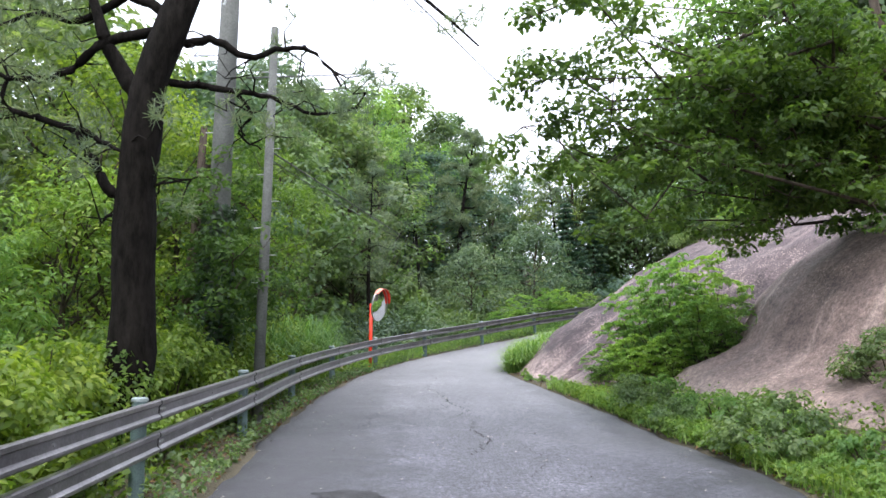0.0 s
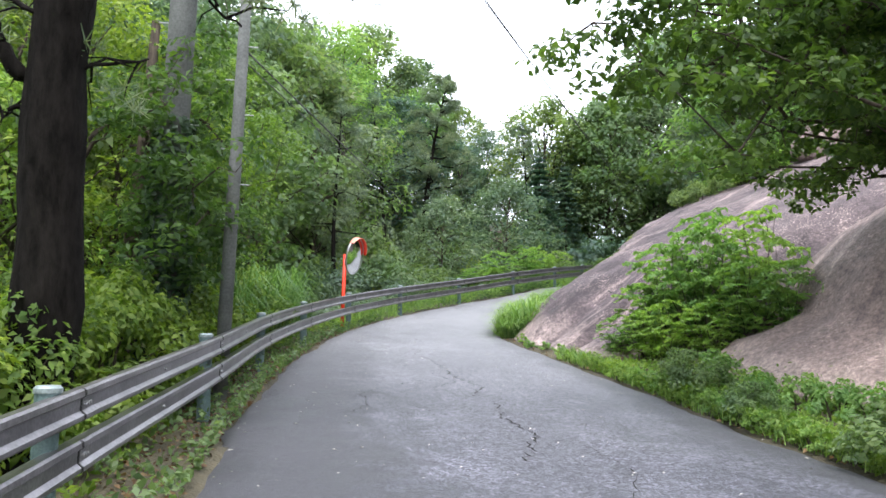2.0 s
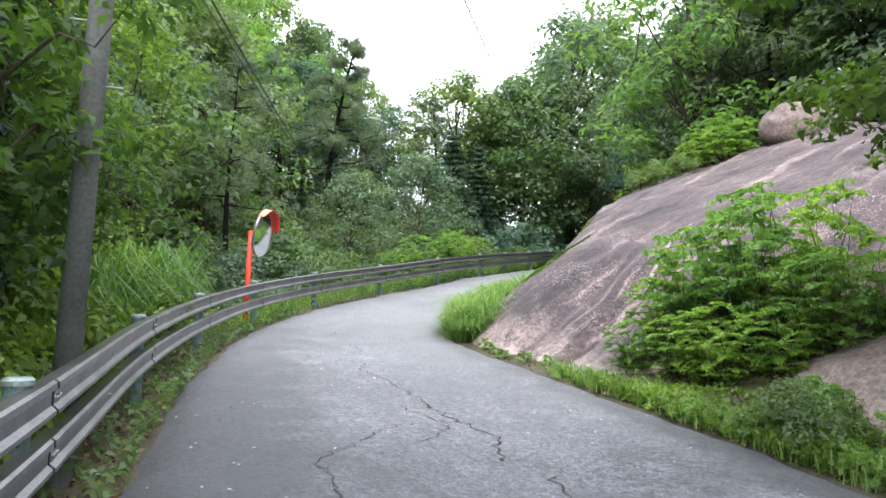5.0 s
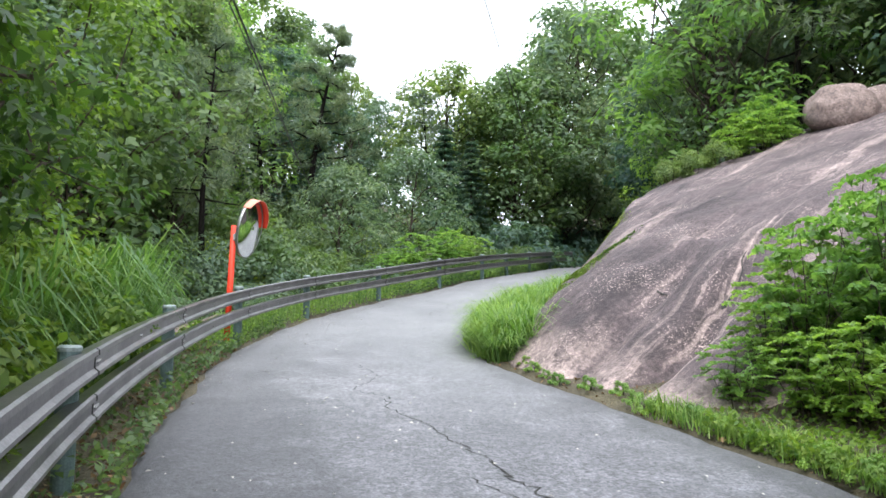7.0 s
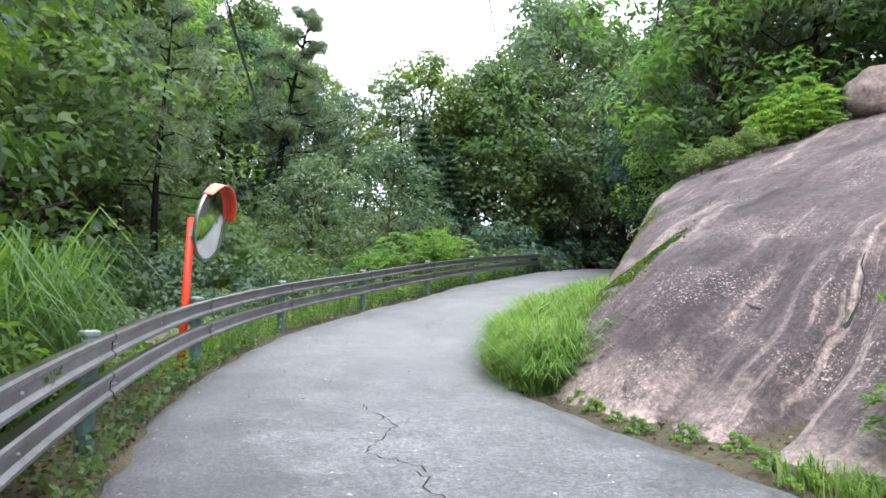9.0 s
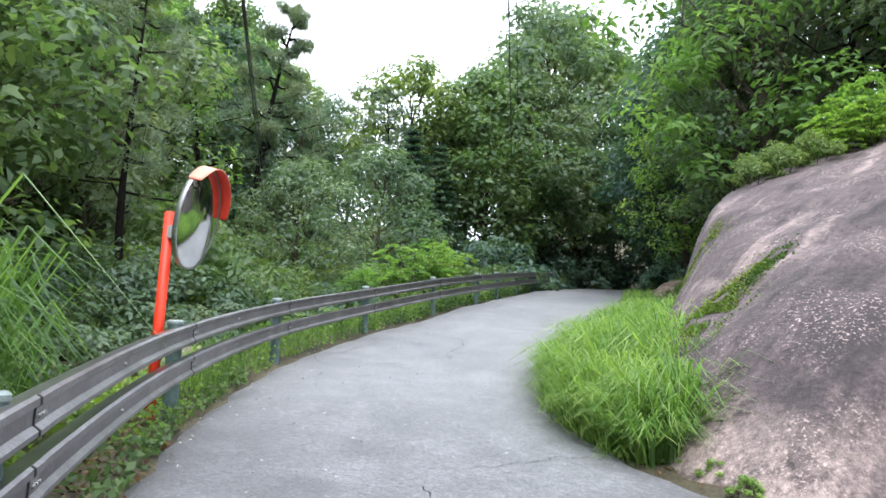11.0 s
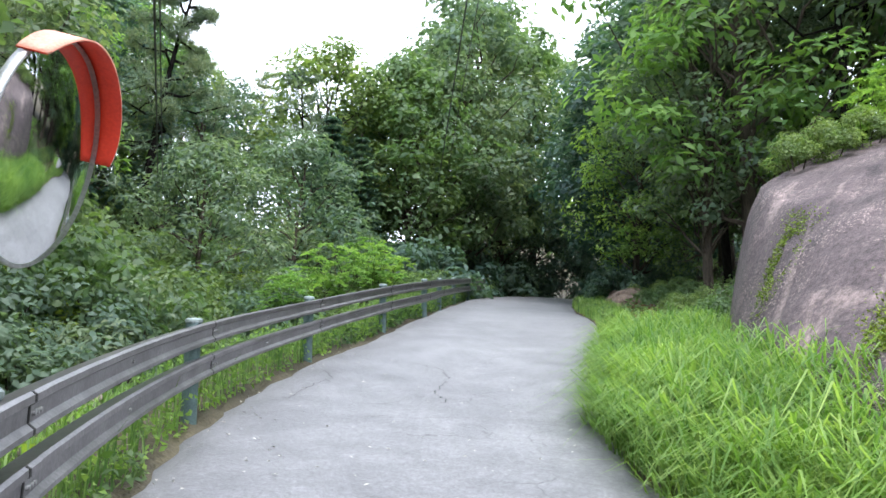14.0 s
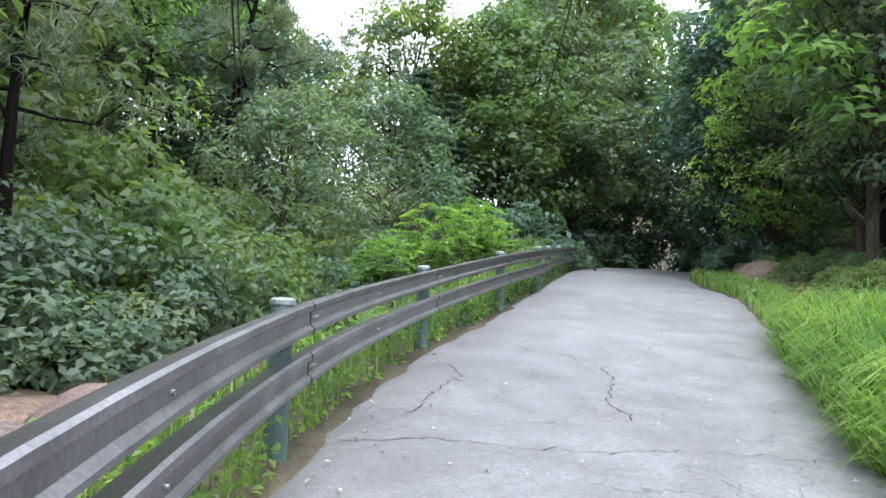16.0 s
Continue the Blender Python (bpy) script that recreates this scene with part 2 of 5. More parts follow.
MIRROR, _n, _l, _b = material("mirror_face", 0.04, 1.0)
_b.inputs["Base Color"].default_value = (0.82, 0.84, 0.84, 1)
STEEL = plain("steel_grey", (0.45, 0.46, 0.46), 0.4, 0.8)
CABLE = plain("cable_black", (0.02, 0.02, 0.02), 0.6)
LEAF = leafy("leaf_mid", [(0.085, 0.147, 0.08), (0.13, 0.204, 0.105), (0.18, 0.262, 0.142)], 0.50)
LEAFB = leafy("leaf_bright", [(0.131, 0.250, 0.090), (0.196, 0.335, 0.118), (0.273, 0.414, 0.165)], 0.55)
LEAFY = leafy("leaf_yellow", [(0.095, 0.17, 0.035), (0.16, 0.25, 0.05), (0.24, 0.33, 0.075)], 0.5)
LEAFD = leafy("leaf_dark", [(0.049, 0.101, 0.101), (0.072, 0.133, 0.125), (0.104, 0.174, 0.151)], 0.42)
LEAFG = leafy("leaf_greyish", [(0.096, 0.154, 0.122), (0.136, 0.205, 0.163), (0.193, 0.261, 0.214)], 0.46)
LEAFO = leafy("oak_leaf", [(0.042, 0.09, 0.028), (0.068, 0.13, 0.038), (0.11, 0.19, 0.055)], 0.48)
IVY = leafy("ivy_leaf", [(0.025, 0.055, 0.03), (0.04, 0.08, 0.04), (0.06, 0.11, 0.05)], 0.3)
NEEDLE = leafy("needles", [(0.095, 0.145, 0.125), (0.140, 0.195, 0.165), (0.19, 0.245, 0.205)], 0.42)
GRASS = leafy("grass_blades", [(0.085, 0.18, 0.06), (0.155, 0.28, 0.095), (0.26, 0.38, 0.165)], 0.45)
LITTER = leafy("dead_leaves", [(0.09, 0.045, 0.02), (0.16, 0.09, 0.045), (0.24, 0.16, 0.09)], 0.1)
MOSS = leafy("moss_growth", [(0.09, 0.15, 0.018), (0.16, 0.24, 0.025), (0.22, 0.29, 0.04)], 0.2)


# ---- mesh helpers ----
def mesh_object(name, bm_or_mesh, mat, parent=None, label="", smooth=False):
    if isinstance(bm_or_mesh, bmesh.types.BMesh):
        me = bpy.data.meshes.new(name)
        bm_or_mesh.to_mesh(me)
        bm_or_mesh.free()
    else:
        me = bm_or_mesh
    if mat and not me.materials:
        me.materials.append(mat)
    if smooth:
        me.polygons.foreach_set("use_smooth", [True] * len(me.polygons))
    ob = new(name, me)
    if parent:
        ob.parent = parent
    if label:
        ob["label"] = label
    return ob


def part(name, bm, mat, parent, label="", smooth=False):
    return mesh_object(name, bm, mat, parent, label, smooth)


def mesh_np(name, verts, faces):
    """A mesh of triangles or quads from arrays."""
    me = bpy.data.meshes.new(name)
    verts, faces = np.asarray(verts, dtype=np.float32), np.asarray(faces, dtype=np.int32)
    k = faces.shape[1]
    me.vertices.add(len(verts))
    me.vertices.foreach_set("co", verts.ravel())
    me.loops.add(faces.size)
    me.loops.foreach_set("vertex_index", faces.ravel())
    me.polygons.add(len(faces))
    me.polygons.foreach_set("loop_start", np.arange(0, faces.size, k, dtype=np.int32))
    me.update(calc_edges=True)
    me.validate()
    return me


def empty(name, m, label, category, group=""):
    ob = new(name)
    ob.empty_display_size = 0.2
    ob.matrix_world = m
    return tagged(ob, label, category, group)


def tube(points, radii, sides=8, cap=True):
    """A bmesh of a tapered tube along points."""
    bm = bmesh.new()
    rings = []
    pts = [Vector(p) for p in points]
    for i, p in enumerate(pts):
        d = (pts[min(i + 1, len(pts) - 1)] - pts[max(i - 1, 0)]).normalized()
        a = d.orthogonal().normalized() if abs(d.z) < 0.9 else Vector((1, 0, 0)).cross(d).normalized()
        b = d.cross(a)
        rings.append([bm.verts.new(p + (a * math.cos(k * math.tau / sides) + b * math.sin(k * math.tau / sides)) * radii[i]) for k in range(sides)])
    for r, s in zip(rings, rings[1:]):
        for k in range(sides):
            bm.faces.new((r[k], r[(k + 1) % sides], s[(k + 1) % sides], s[k]))
    if cap:
        bm.faces.new(rings[0][::-1])
        bm.faces.new(rings[-1])
    return bm


def join_bm(bms):
    out = bmesh.new()
    for b in bms:
        me = bpy.data.meshes.new("scratch")
        b.to_mesh(me)
        b.free()
        out.from_mesh(me)
        bpy.data.meshes.remove(me)
    return out


def box(cx, cy, cz, sx, sy, sz, bevel=0.0):
    bm = bmesh.new()
    bmesh.ops.create_cube(bm, size=1)
    bmesh.ops.scale(bm, vec=(sx, sy, sz), verts=bm.verts)
    if bevel:
        bmesh.ops.bevel(bm, geom=bm.edges[:], offset=bevel, segments=2, affect="EDGES")
    bmesh.ops.translate(bm, vec=(cx, cy, cz), verts=bm.verts)
    return bm


# ---- the lie of the land ----
LEFT = np.array([(-40, 3.0), (-10, -0.6), (0, -1.6), (4, -2.0), (7, -2.2), (10, -2.42), (13, -2.54), (16.5, -2.5), (19, -2.3), (21.75, -1.82), (23.1, -1.38), (25.2, -0.57), (27, 0.38), (28.75, 1.56),
                 (31.6, 3.85), (34, 5.75), (36.1, 7.1), (40, 9.8), (44, 12.6), (48, 15.8), (52, 19.5), (56, 24.5), (60, 32.0)])
RIGHT = np.array([(-40, 8.5), (-10, 4.4), (0, 3.7), (7, 3.55), (9.3, 3.4), (10.5, 3.16), (12, 2.96), (13.4, 2.85), (15.4, 2.6), (17, 2.3), (18.7, 1.95), (20, 1.78), (21.2, 1.8), (22.4, 2.1), (23.4, 2.54), (25, 3.5),
                  (26.5, 4.8), (28, 6.0), (30, 7.7), (33.7, 10.5), (37.6, 12.9), (41.6, 15.8), (45.6, 19.3), (49, 23.2), (52, 28.0), (55, 35.0)])


def x_left(y):
    return np.interp(y, LEFT[:, 0], LEFT[:, 1])


def x_right(y):
    return np.interp(y, RIGHT[:, 0], RIGHT[:, 1])


def road_z(x, y):
    """Height of the paving: a steady climb, steeper before the crest, easing off past it."""
    yc = np.clip(y, 0.0, 33.0)
    u = (yc - 15.0) / 10.0
    xc = np.clip(x, -6.0, 14.0)
    z = 1.3179 + 0.9819 * u + 0.1402 * u**2 + 0.0301 * u**3 + xc * (-0.0288 + 0.0177 * u + 0.0047 * u**2)
    return z + np.where(y < 0, 0.08 * (y - yc), 0.0) + np.where(y > 33, 0.115 * np.minimum(y - yc, 60), 0.0)


def smooth01(a):
    a = np.clip(a, 0, 1)
    return a * a * (3 - 2 * a)


def ground_z(x, y):
    """Height of the natural ground round the road."""
    x, y = np.asarray(x, float), np.asarray(y, float)
    xl, xr = x_left(y), x_right(y)
    lean = np.where(y > 24, 0.76, 1.0)
    dl, dr = np.maximum(0, xl - x) * lean, np.maximum(0, x - xr) * lean
    z = road_z(np.clip(x, xl, xr), y)
    inside = (dl + dr) <= 0
    z = z - np.where(inside, 0.12, 0.02)
    # the bank falls to a stream bed, then the hillside climbs
    z = z - 1.5 * smooth01((dl - 0.75) / 3.0) + 0.28 * np.maximum(0, dl - 9) - 0.10 * np.maximum(0, dl - 40)
    z = z + 0.12 * np.minimum(dr, 1.2) + 0.40 * np.maximum(0, dr - 1.2) - 0.12 * np.maximum(0, dr - 16)
    z = z + (0.10 * np.maximum(0, y - 42) - 0.06 * np.maximum(0, y - 90)) * smooth01((dl + dr - 1) / 8)
    rough = 0.22 * np.sin(x * 0.7 + 1.3 * np.sin(y * 0.31)) * np.sin(y * 0.53 + 0.8) + 0.06 * np.sin(x * 2.3 + y) * np.sin(y * 1.9 - x * 0.6)
    return z + rough * smooth01((dl + dr - 0.8) / 3)


def gz(x, y):
    return float(ground_z(x, y))


# ground: one sheet, finer near the road, out to the horizon
def axis(fine_a, fine_b, step, reach):
    a = list(np.arange(fine_a, fine_b + 1e-6, step))
    lo, hi, s = [], [], step
    while (lo[-1] if lo else fine_a) > -reach:
        s *= 1.35
        lo.append((lo[-1] if lo else fine_a) - s)
    s = step
    while (hi[-1] if hi else fine_b) < reach:
        s *= 1.35
        hi.append((hi[-1] if hi else fine_b) + s)
    return np.array(lo[::-1] + a + hi)


def grid_faces(nx, ny):
    i = np.arange((nx - 1) * (ny - 1))
    r, c = i // (nx - 1), i % (nx - 1)
    a = r * nx + c
    return np.stack([a, a + 1, a + nx + 1, a + nx], 1)


gx, gy = axis(-12, 18, 0.3, 900), axis(-6, 48, 0.3, 900)
GX, GY = np.meshgrid(gx, gy)
GZ = ground_z(GX, GY)
ground = mesh_object("ground", mesh_np("ground", np.stack([GX.ravel(), GY.ravel(), GZ.ravel()], 1), grid_faces(len(gx), len(gy))), SOIL, smooth=True)
tagged(ground, "dark forest soil with leaf litter under undergrowth", "ground", kind="structure")

# road
ys = np.concatenate([np.arange(-40, 54, 0.25)])
NA = 22
rng = np.random.default_rng(3)
rv = []
for y in ys:
    a = float(x_left(y)) + 0.05 * math.sin(y * 3.1) * math.sin(y * 1.7) + 0.03 * math.sin(y * 7.7) - 0.05
    b = float(x_right(y)) + 0.06 * math.sin(y * 2.7 + 1) * math.sin(y * 1.3) + 0.03 * math.sin(y * 8.3) + 0.1
    for k in range(NA):
        f = k / (NA - 1)
        x = a + (b - a) * f
        z = float(road_z(x, y)) + 0.012 * math.sin(x * 1.7 + y * 0.4) * math.sin(y * 0.9)
        if k in (0, NA - 1):
            z -= 0.09
        rv.append((x, y, z))
road_me = mesh_np("road", rv, grid_faces(NA, len(ys)))
across = np.tile(np.arange(NA) / (NA - 1), len(ys))
edge_at = road_me.attributes.new("edge", "FLOAT", "POINT")
edge_at.data.foreach_set("value", np.maximum(np.clip(1 - across / 0.42, 0, 1), np.clip(1 - (1 - across) / 0.2, 0, 1)).astype(np.float32))
road = mesh_object("road", road_me, ASPHALT, smooth=True)
tagged(road, "narrow worn grey asphalt lane climbing round a bend", "road", kind="structure")


# ---- guard rail ----
POSTS = [(-2.3, -4.4), (-2.5, -0.5), (-2.65, 3.3), (-2.76, 7.0), (-2.8, 10.75), (-2.88, 14.6), (-2.63, 18.2), (-1.93, 21.95), (-0.58, 25.5), (1.52, 28.85), (3.9, 31.8), (6.2, 34.7), (8.2, 37.8), (10.4, 41.0), (12.7, 44.1), (15.2, 47.2)]


def rail_beam(p, q, up):
    """One steel beam between two posts: a folded section with two ridges and a groove, slightly bowed along the bend."""
    prof = [(-0.07, 0.074), (0.03, 0.094), (0.048, 0.082), (0.05, 0.05), (0.026, 0.034), (0.024, -0.034), (0.052, -0.058), (0.052, -0.08), (0.036, -0.094), (-0.02, -0.09)]
    a, b = Vector(p), Vector(q)
    d = (b - a).normalized()
    side = Vector((d.y, -d.x, 0)).normalized()
    bm = bmesh.new()
    rings = []
    n = 9
    for i in range(n):
        c = a.lerp(b, i / (n - 1))
        ring = [bm.verts.new(c + side * o + Vector((0, 0, h))) for o, h in prof]
        ring += [bm.verts.new(c + side * (o - 0.006) + Vector((0, 0, h * 0.97))) for o, h in prof[::-1]]
        rings.append(ring)
    m = len(rings[0])
    for r, s in zip(rings, rings[1:]):
        for k in range(m):
            bm.faces.new((r[k], r[(k + 1) % m], s[(k + 1) % m], s[k]))
    bm.faces.new(rings[0][::-1])
    bm.faces.new(rings[-1])
    bmesh.ops.recalc_face_normals(bm, faces=bm.faces)
    return bm


def tangent(i):
    a, b = POSTS[max(i - 1, 0)], POSTS[min(i + 1, len(POSTS) - 1)]
    return Vector((b[0] - a[0], b[1] - a[1], 0)).normalized()


def rail_point(s, up):
    """A smooth curve through the posts, set off towards the road. s: post number, with parts between."""
    i = max(0, min(int(s), len(POSTS) - 2))
    f = s - i
    p = [Vector((*POSTS[max(0, min(i + k, len(POSTS) - 1))], 0)) for k in (-1, 0, 1, 2)]
    c = 0.5 * ((2 * p[1]) + (p[2] - p[0]) * f + (2 * p[0] - 5 * p[1] + 4 * p[2] - p[3]) * f**2 + (3 * p[1] - p[0] - 3 * p[2] + p[3]) * f**3)
    zz = [float(road_z(*POSTS[max(0, min(i + k, len(POSTS) - 1))])) for k in (-1, 0, 1, 2)]
    z = 0.5 * ((2 * zz[1]) + (zz[2] - zz[0]) * f + (2 * zz[0] - 5 * zz[1] + 4 * zz[2] - zz[3]) * f**2 + (3 * zz[1] - zz[0] - 3 * zz[2] + zz[3]) * f**3)
    t = tangent(i).lerp(tangent(i + 1), f)
    side = Vector((t.y, -t.x, 0)).normalized()
    q = c + side * 0.09
    return Vector((q.x, q.y, z + up))


guard_rail = empty("guard_rail", pose(0, 0, 0), "two-beam galvanised steel guard rail on grey-green posts along the road", "guard rail")
post_me = cap_me = None
for i, (px, py) in enumerate(POSTS):
    base = float(road_z(px, py)) - 0.12
    if post_me is None:
        b = tube([(0, 0, -0.35), (0, 0, 0.95)], [0.068, 0.068], 20)
        post_me = bpy.data.meshes.new("post")
        b.to_mesh(post_me)
        b.free()
        post_me.materials.append(POST)
        b = tube([(0, 0, 0.95), (0, 0, 0.975), (0, 0, 0.99)], [0.076, 0.076, 0.06], 20)
        cap_me = bpy.data.meshes.new("cap")
        b.to_mesh(cap_me)
        b.free()
        cap_me.materials.append(CAP)
    pb = new("post", post_me)
    pb.parent, pb.location = guard_rail, (px, py, base)
    cb = new("cap", cap_me)
    cb.parent = pb
    for up in (0.735, 0.44):
        t = tangent(i)
        c = rail_point(i, up)
        bk = box(0, 0, 0, 0.09, 0.07, 0.1, 0.008)
        bmesh.ops.transform(bk, matrix=Matrix.Translation((c.x - t.y * 0.035, c.y + t.x * 0.035, c.z)) @ Matrix.Rotation(math.atan2(t.y, t.x), 4, "Z"), verts=bk.verts)
        part("bracket", bk, POST, guard_rail)
for i in range(len(POSTS) - 1):
    for up in (0.735, 0.44):
        bms = []
        n = 8
        for k in range(n):
            bms.append(rail_beam(rail_point(i + k / n, up), rail_point(i + (k + 1) / n, up), up))
        bm = join_bm(bms)
        bmesh.ops.remove_doubles(bm, verts=bm.verts, dist=0.004)
        part("beam", bm, RAIL, guard_rail)

bolt_b = bmesh.new()
bmesh.ops.create_cone(bolt_b, cap_ends=True, segments=10, radius1=0.016, radius2=0.011, depth=0.016)
bolt_me = bpy.data.meshes.new("bolt")
bolt_b.to_mesh(bolt_me)
bolt_b.free()
bolt_me.materials.append(BOLT)
for i in range(len(POSTS) - 1):
    for up in (0.735, 0.44):
        a, b = rail_point(i + 0.05, up), rail_point(i + 0.085, up)
        d = (b - a).normalized()
        side = Vector((d.y, -d.x, 0)).normalized()
        sl = rail_beam(a + side * 0.005, b + side * 0.005, up)
        sleeve = part("sleeve", sl, RAIL, guard_rail)
        a2, b2 = rail_point(i + 0.045, up), rail_point(i + 0.05, up)
        part("gap", rail_beam(a2 + side * 0.004, b2 + side * 0.004, up), CRACK, guard_rail, "dark joint between beams")
        for f in (0.058, 0.068, 0.078, 0.5):
            c = rail_point(i + f, up) + side * (0.036 if f < 0.2 else 0.03)
            o = new("bolt", bolt_me)
            o.parent = guard_rail
            o.matrix_local = Matrix.Translation(c) @ side.to_track_quat("Z", "Y").to_matrix().to_4x4()

# ---- traffic mirror ----
MX, MY = -2.02, 22.1
mz = float(road_z(MX, MY))
traffic_mirror = empty("traffic_mirror", pose(MX, MY, mz - 0.1), "round convex traffic mirror with orange hood on an orange pole", "traffic mirror")
part("pole", tube([(-0.09, 0, -0.3), (-0.02, 0, 1.95)], [0.048, 0.048], 18), ORANGE, traffic_mirror, smooth=True)
face = Vector((0.93, -0.37, -0.2)).normalized()
turn = face.to_track_quat("Z", "Y").to_matrix().to_4x4()
head = Matrix.Translation((0.22, -0.12, 1.89)) @ turn
R = 0.46
bm = bmesh.new()
rings = []
for k in range(9):
    a = k / 8
    r = max(R * a, 0.004)
    rings.append([bm.verts.new((r * math.cos(j * math.tau / 48), r * math.sin(j * math.tau / 48), 0.05 * (1 - a * a) + 0.02)) for j in range(48)])
for r, q in zip(rings, rings[1:]):
    for j in range(48):
        bm.faces.new((r[j], r[(j + 1) % 48], q[(j + 1) % 48], q[j]))
bm.faces.new(rings[0])
bmesh.ops.transform(bm, matrix=head, verts=bm.verts)
part("mirror_face", bm, MIRROR, traffic_mirror, "convex silvered mirror face", smooth=True)
bm = bmesh.new()
prof = [(R - 0.01, 0.012), (R + 0.012, 0.03), (R + 0.02, 0.015), (R + 0.012, -0.02), (R * 0.5, -0.06), (0.02, -0.07)]
rr = [[bm.verts.new((r * math.cos(j * math.tau / 48), r * math.sin(j * math.tau / 48), z)) for r, z in prof] for j in range(48)]
for j in range(48):
    for k in range(len(prof) - 1):
        bm.faces.new((rr[j][k], rr[(j + 1) % 48][k], rr[(j + 1) % 48][k + 1], rr[j][k + 1]))
bmesh.ops.transform(bm, matrix=head, verts=bm.verts)
part("rim", bm, STEEL, traffic_mirror, "grey back shell and rim", smooth=True)
# hood over the upper part of the face
bm = bmesh.new()
up_local = (turn.to_3x3().inverted() @ Vector((0, 0, 1)))
a0 = math.atan2(up_local.y, up_local.x)
far_local = turn.to_3x3().inverted() @ Vector((0.3, 1, 0))
far_side = 1 if up_local.x * far_local.y - up_local.y * far_local.x > 0 else -1
n = 32
cols = []
for j in range(n + 1):
    f = j / n * 2 - 1
    a = a0 + far_side * radians(14) + f * radians(66)
    reach = 0.125 * (1 - 0.25 * abs(f) ** 6)
    col = []
    for rad in (R + 0.022, R + 0.03):
        for d in (-0.02, reach * 0.5, reach):
            col.append(bm.verts.new(((rad - 0.02 * d) * math.cos(a), (rad - 0.02 * d) * math.sin(a), d)))
    cols.append(col)
for c, d in zip(cols, cols[1:]):
    for u, v in ((0, 1), (1, 2), (2, 5), (5, 4), (4, 3), (3, 0)):
        bm.faces.new((c[u], c[v], d[v], d[u]))
for c in (cols[0], cols[-1]):
    bm.faces.new((c[0], c[1], c[2], c[5], c[4], c[3]))
bmesh.ops.recalc_face_normals(bm, faces=bm.faces)
bmesh.ops.transform(bm, matrix=head, verts=bm.verts)
hood = part("hood", bm, ORANGE, traffic_mirror, "orange sheet hood, sun-bleached on top", smooth=True)
hood.data.materials.append(FADED)
mid_head = head @ Vector((0, 0, 0))
for pl in hood.data.polygons:
    if pl.normal.dot(pl.center - mid_head) > 0.05:
        pl.material_index = 1
part("bracket", box(0.05, -0.03, 1.76, 0.16, 0.09, 0.12, 0.01), STEEL, traffic_mirror, "galvanised clamp")


# ---- poles, lamp and wires ----
def utility_pole(x, y, h, r0, r1, label, lean=0.0):
    p = empty("utility_pole", pose(x, y, gz(x, y), 0, lean, 0), label, "utility pole")
    part("shaft", tube([(0, 0, -0.5), (0, 0, h * 0.5), (0, 0, h)], [r0, (r0 + r1) / 2, r1], 20), CONCRETE, p, smooth=True)
    for k, z in enumerate(np.arange(2.2, h - 0.4, 0.45)):
        s = 1 if k % 2 else -1
        part("step_bolt", tube([(s * r1 * 0.8, 0, z), (s * (r0 + 0.1), 0, z)], [0.009, 0.009], 6), STEEL, p)
    return p


big_pole = utility_pole(-3.75, 12.3, 11.6, 0.2, 0.13, "tall grey concrete utility pole standing among the trees", 1.5)
thin_pole = utility_pole(-2.93, 12.1, 6.6, 0.09, 0.065, "slim grey steel pole beside the guard rail", 1.8)
lamp = empty("street_lamp", pose(-3.55, 11.9, gz(-3.55, 11.9) + 7.35), "street lamp on a curved arm fixed to the pole", "street lamp")
part("arm", tube([(0, 0, -0.35), (0.12, 0, 0.0), (0.4, 0, 0.2), (0.75, 0, 0.26)], [0.025, 0.025, 0.025, 0.022], 10), STEEL, lamp)
bm = bmesh.new()
bmesh.ops.create_uvsphere(bm, u_segments=16, v_segments=10, radius=1)
bmesh.ops.scale(bm, vec=(0.26, 0.12, 0.08), verts=bm.verts)
bmesh.ops.translate(bm, vec=(0.95, 0, 0.25), verts=bm.verts)
part("lamp_head", bm, CONCRETE, lamp, smooth=True)


def cable(name, a, b, sag, r=0.012):
    a, b = Vector(a), Vector(b)
    pts = [a.lerp(b, i / 24) - Vector((0, 0, sag * 4 * (i / 24) * (1 - i / 24))) for i in range(25)]
    c = mesh_object(name, tube(pts, [r] * 25, 6), CABLE)
    return tagged(c, "thin black overhead wire hanging above the road", "overhead wire", "overhead wires")


for a, b, sag, r in [((-3.4, 12.3, 11.7), (16.3, 54.0, 11.4), 0.15, 0.02), ((-3.3, 12.3, 11.45), (16.7, 54.0, 11.5), 0.35, 0.011), ((-3.25, 12.3, 6.9), (4.3, 54.0, 25.2), 0.1, 0.015), ((-3.2, 12.3, 6.6), (4.9, 54.0, 25.0), 0.25, 0.015),
                     ((-2.75, 12.1, 5.5), (2.4, 54.0, 8.9), 0.08, 0.013), ((-2.75, 12.1, 5.35), (2.6, 54.0, 8.9), 0.2, 0.008), ((-3.45, 12.3, 11.5), (-6.0, -30.0, 10.5), 1.0, 0.014)]:
    cable("overhead_wire", a, b, sag, r)


# ---- rock dome ----
def bumpy(x, y, z, s, seed=0.0):
    return noise.noise(Vector((x * s + seed, y * s, z * s)))


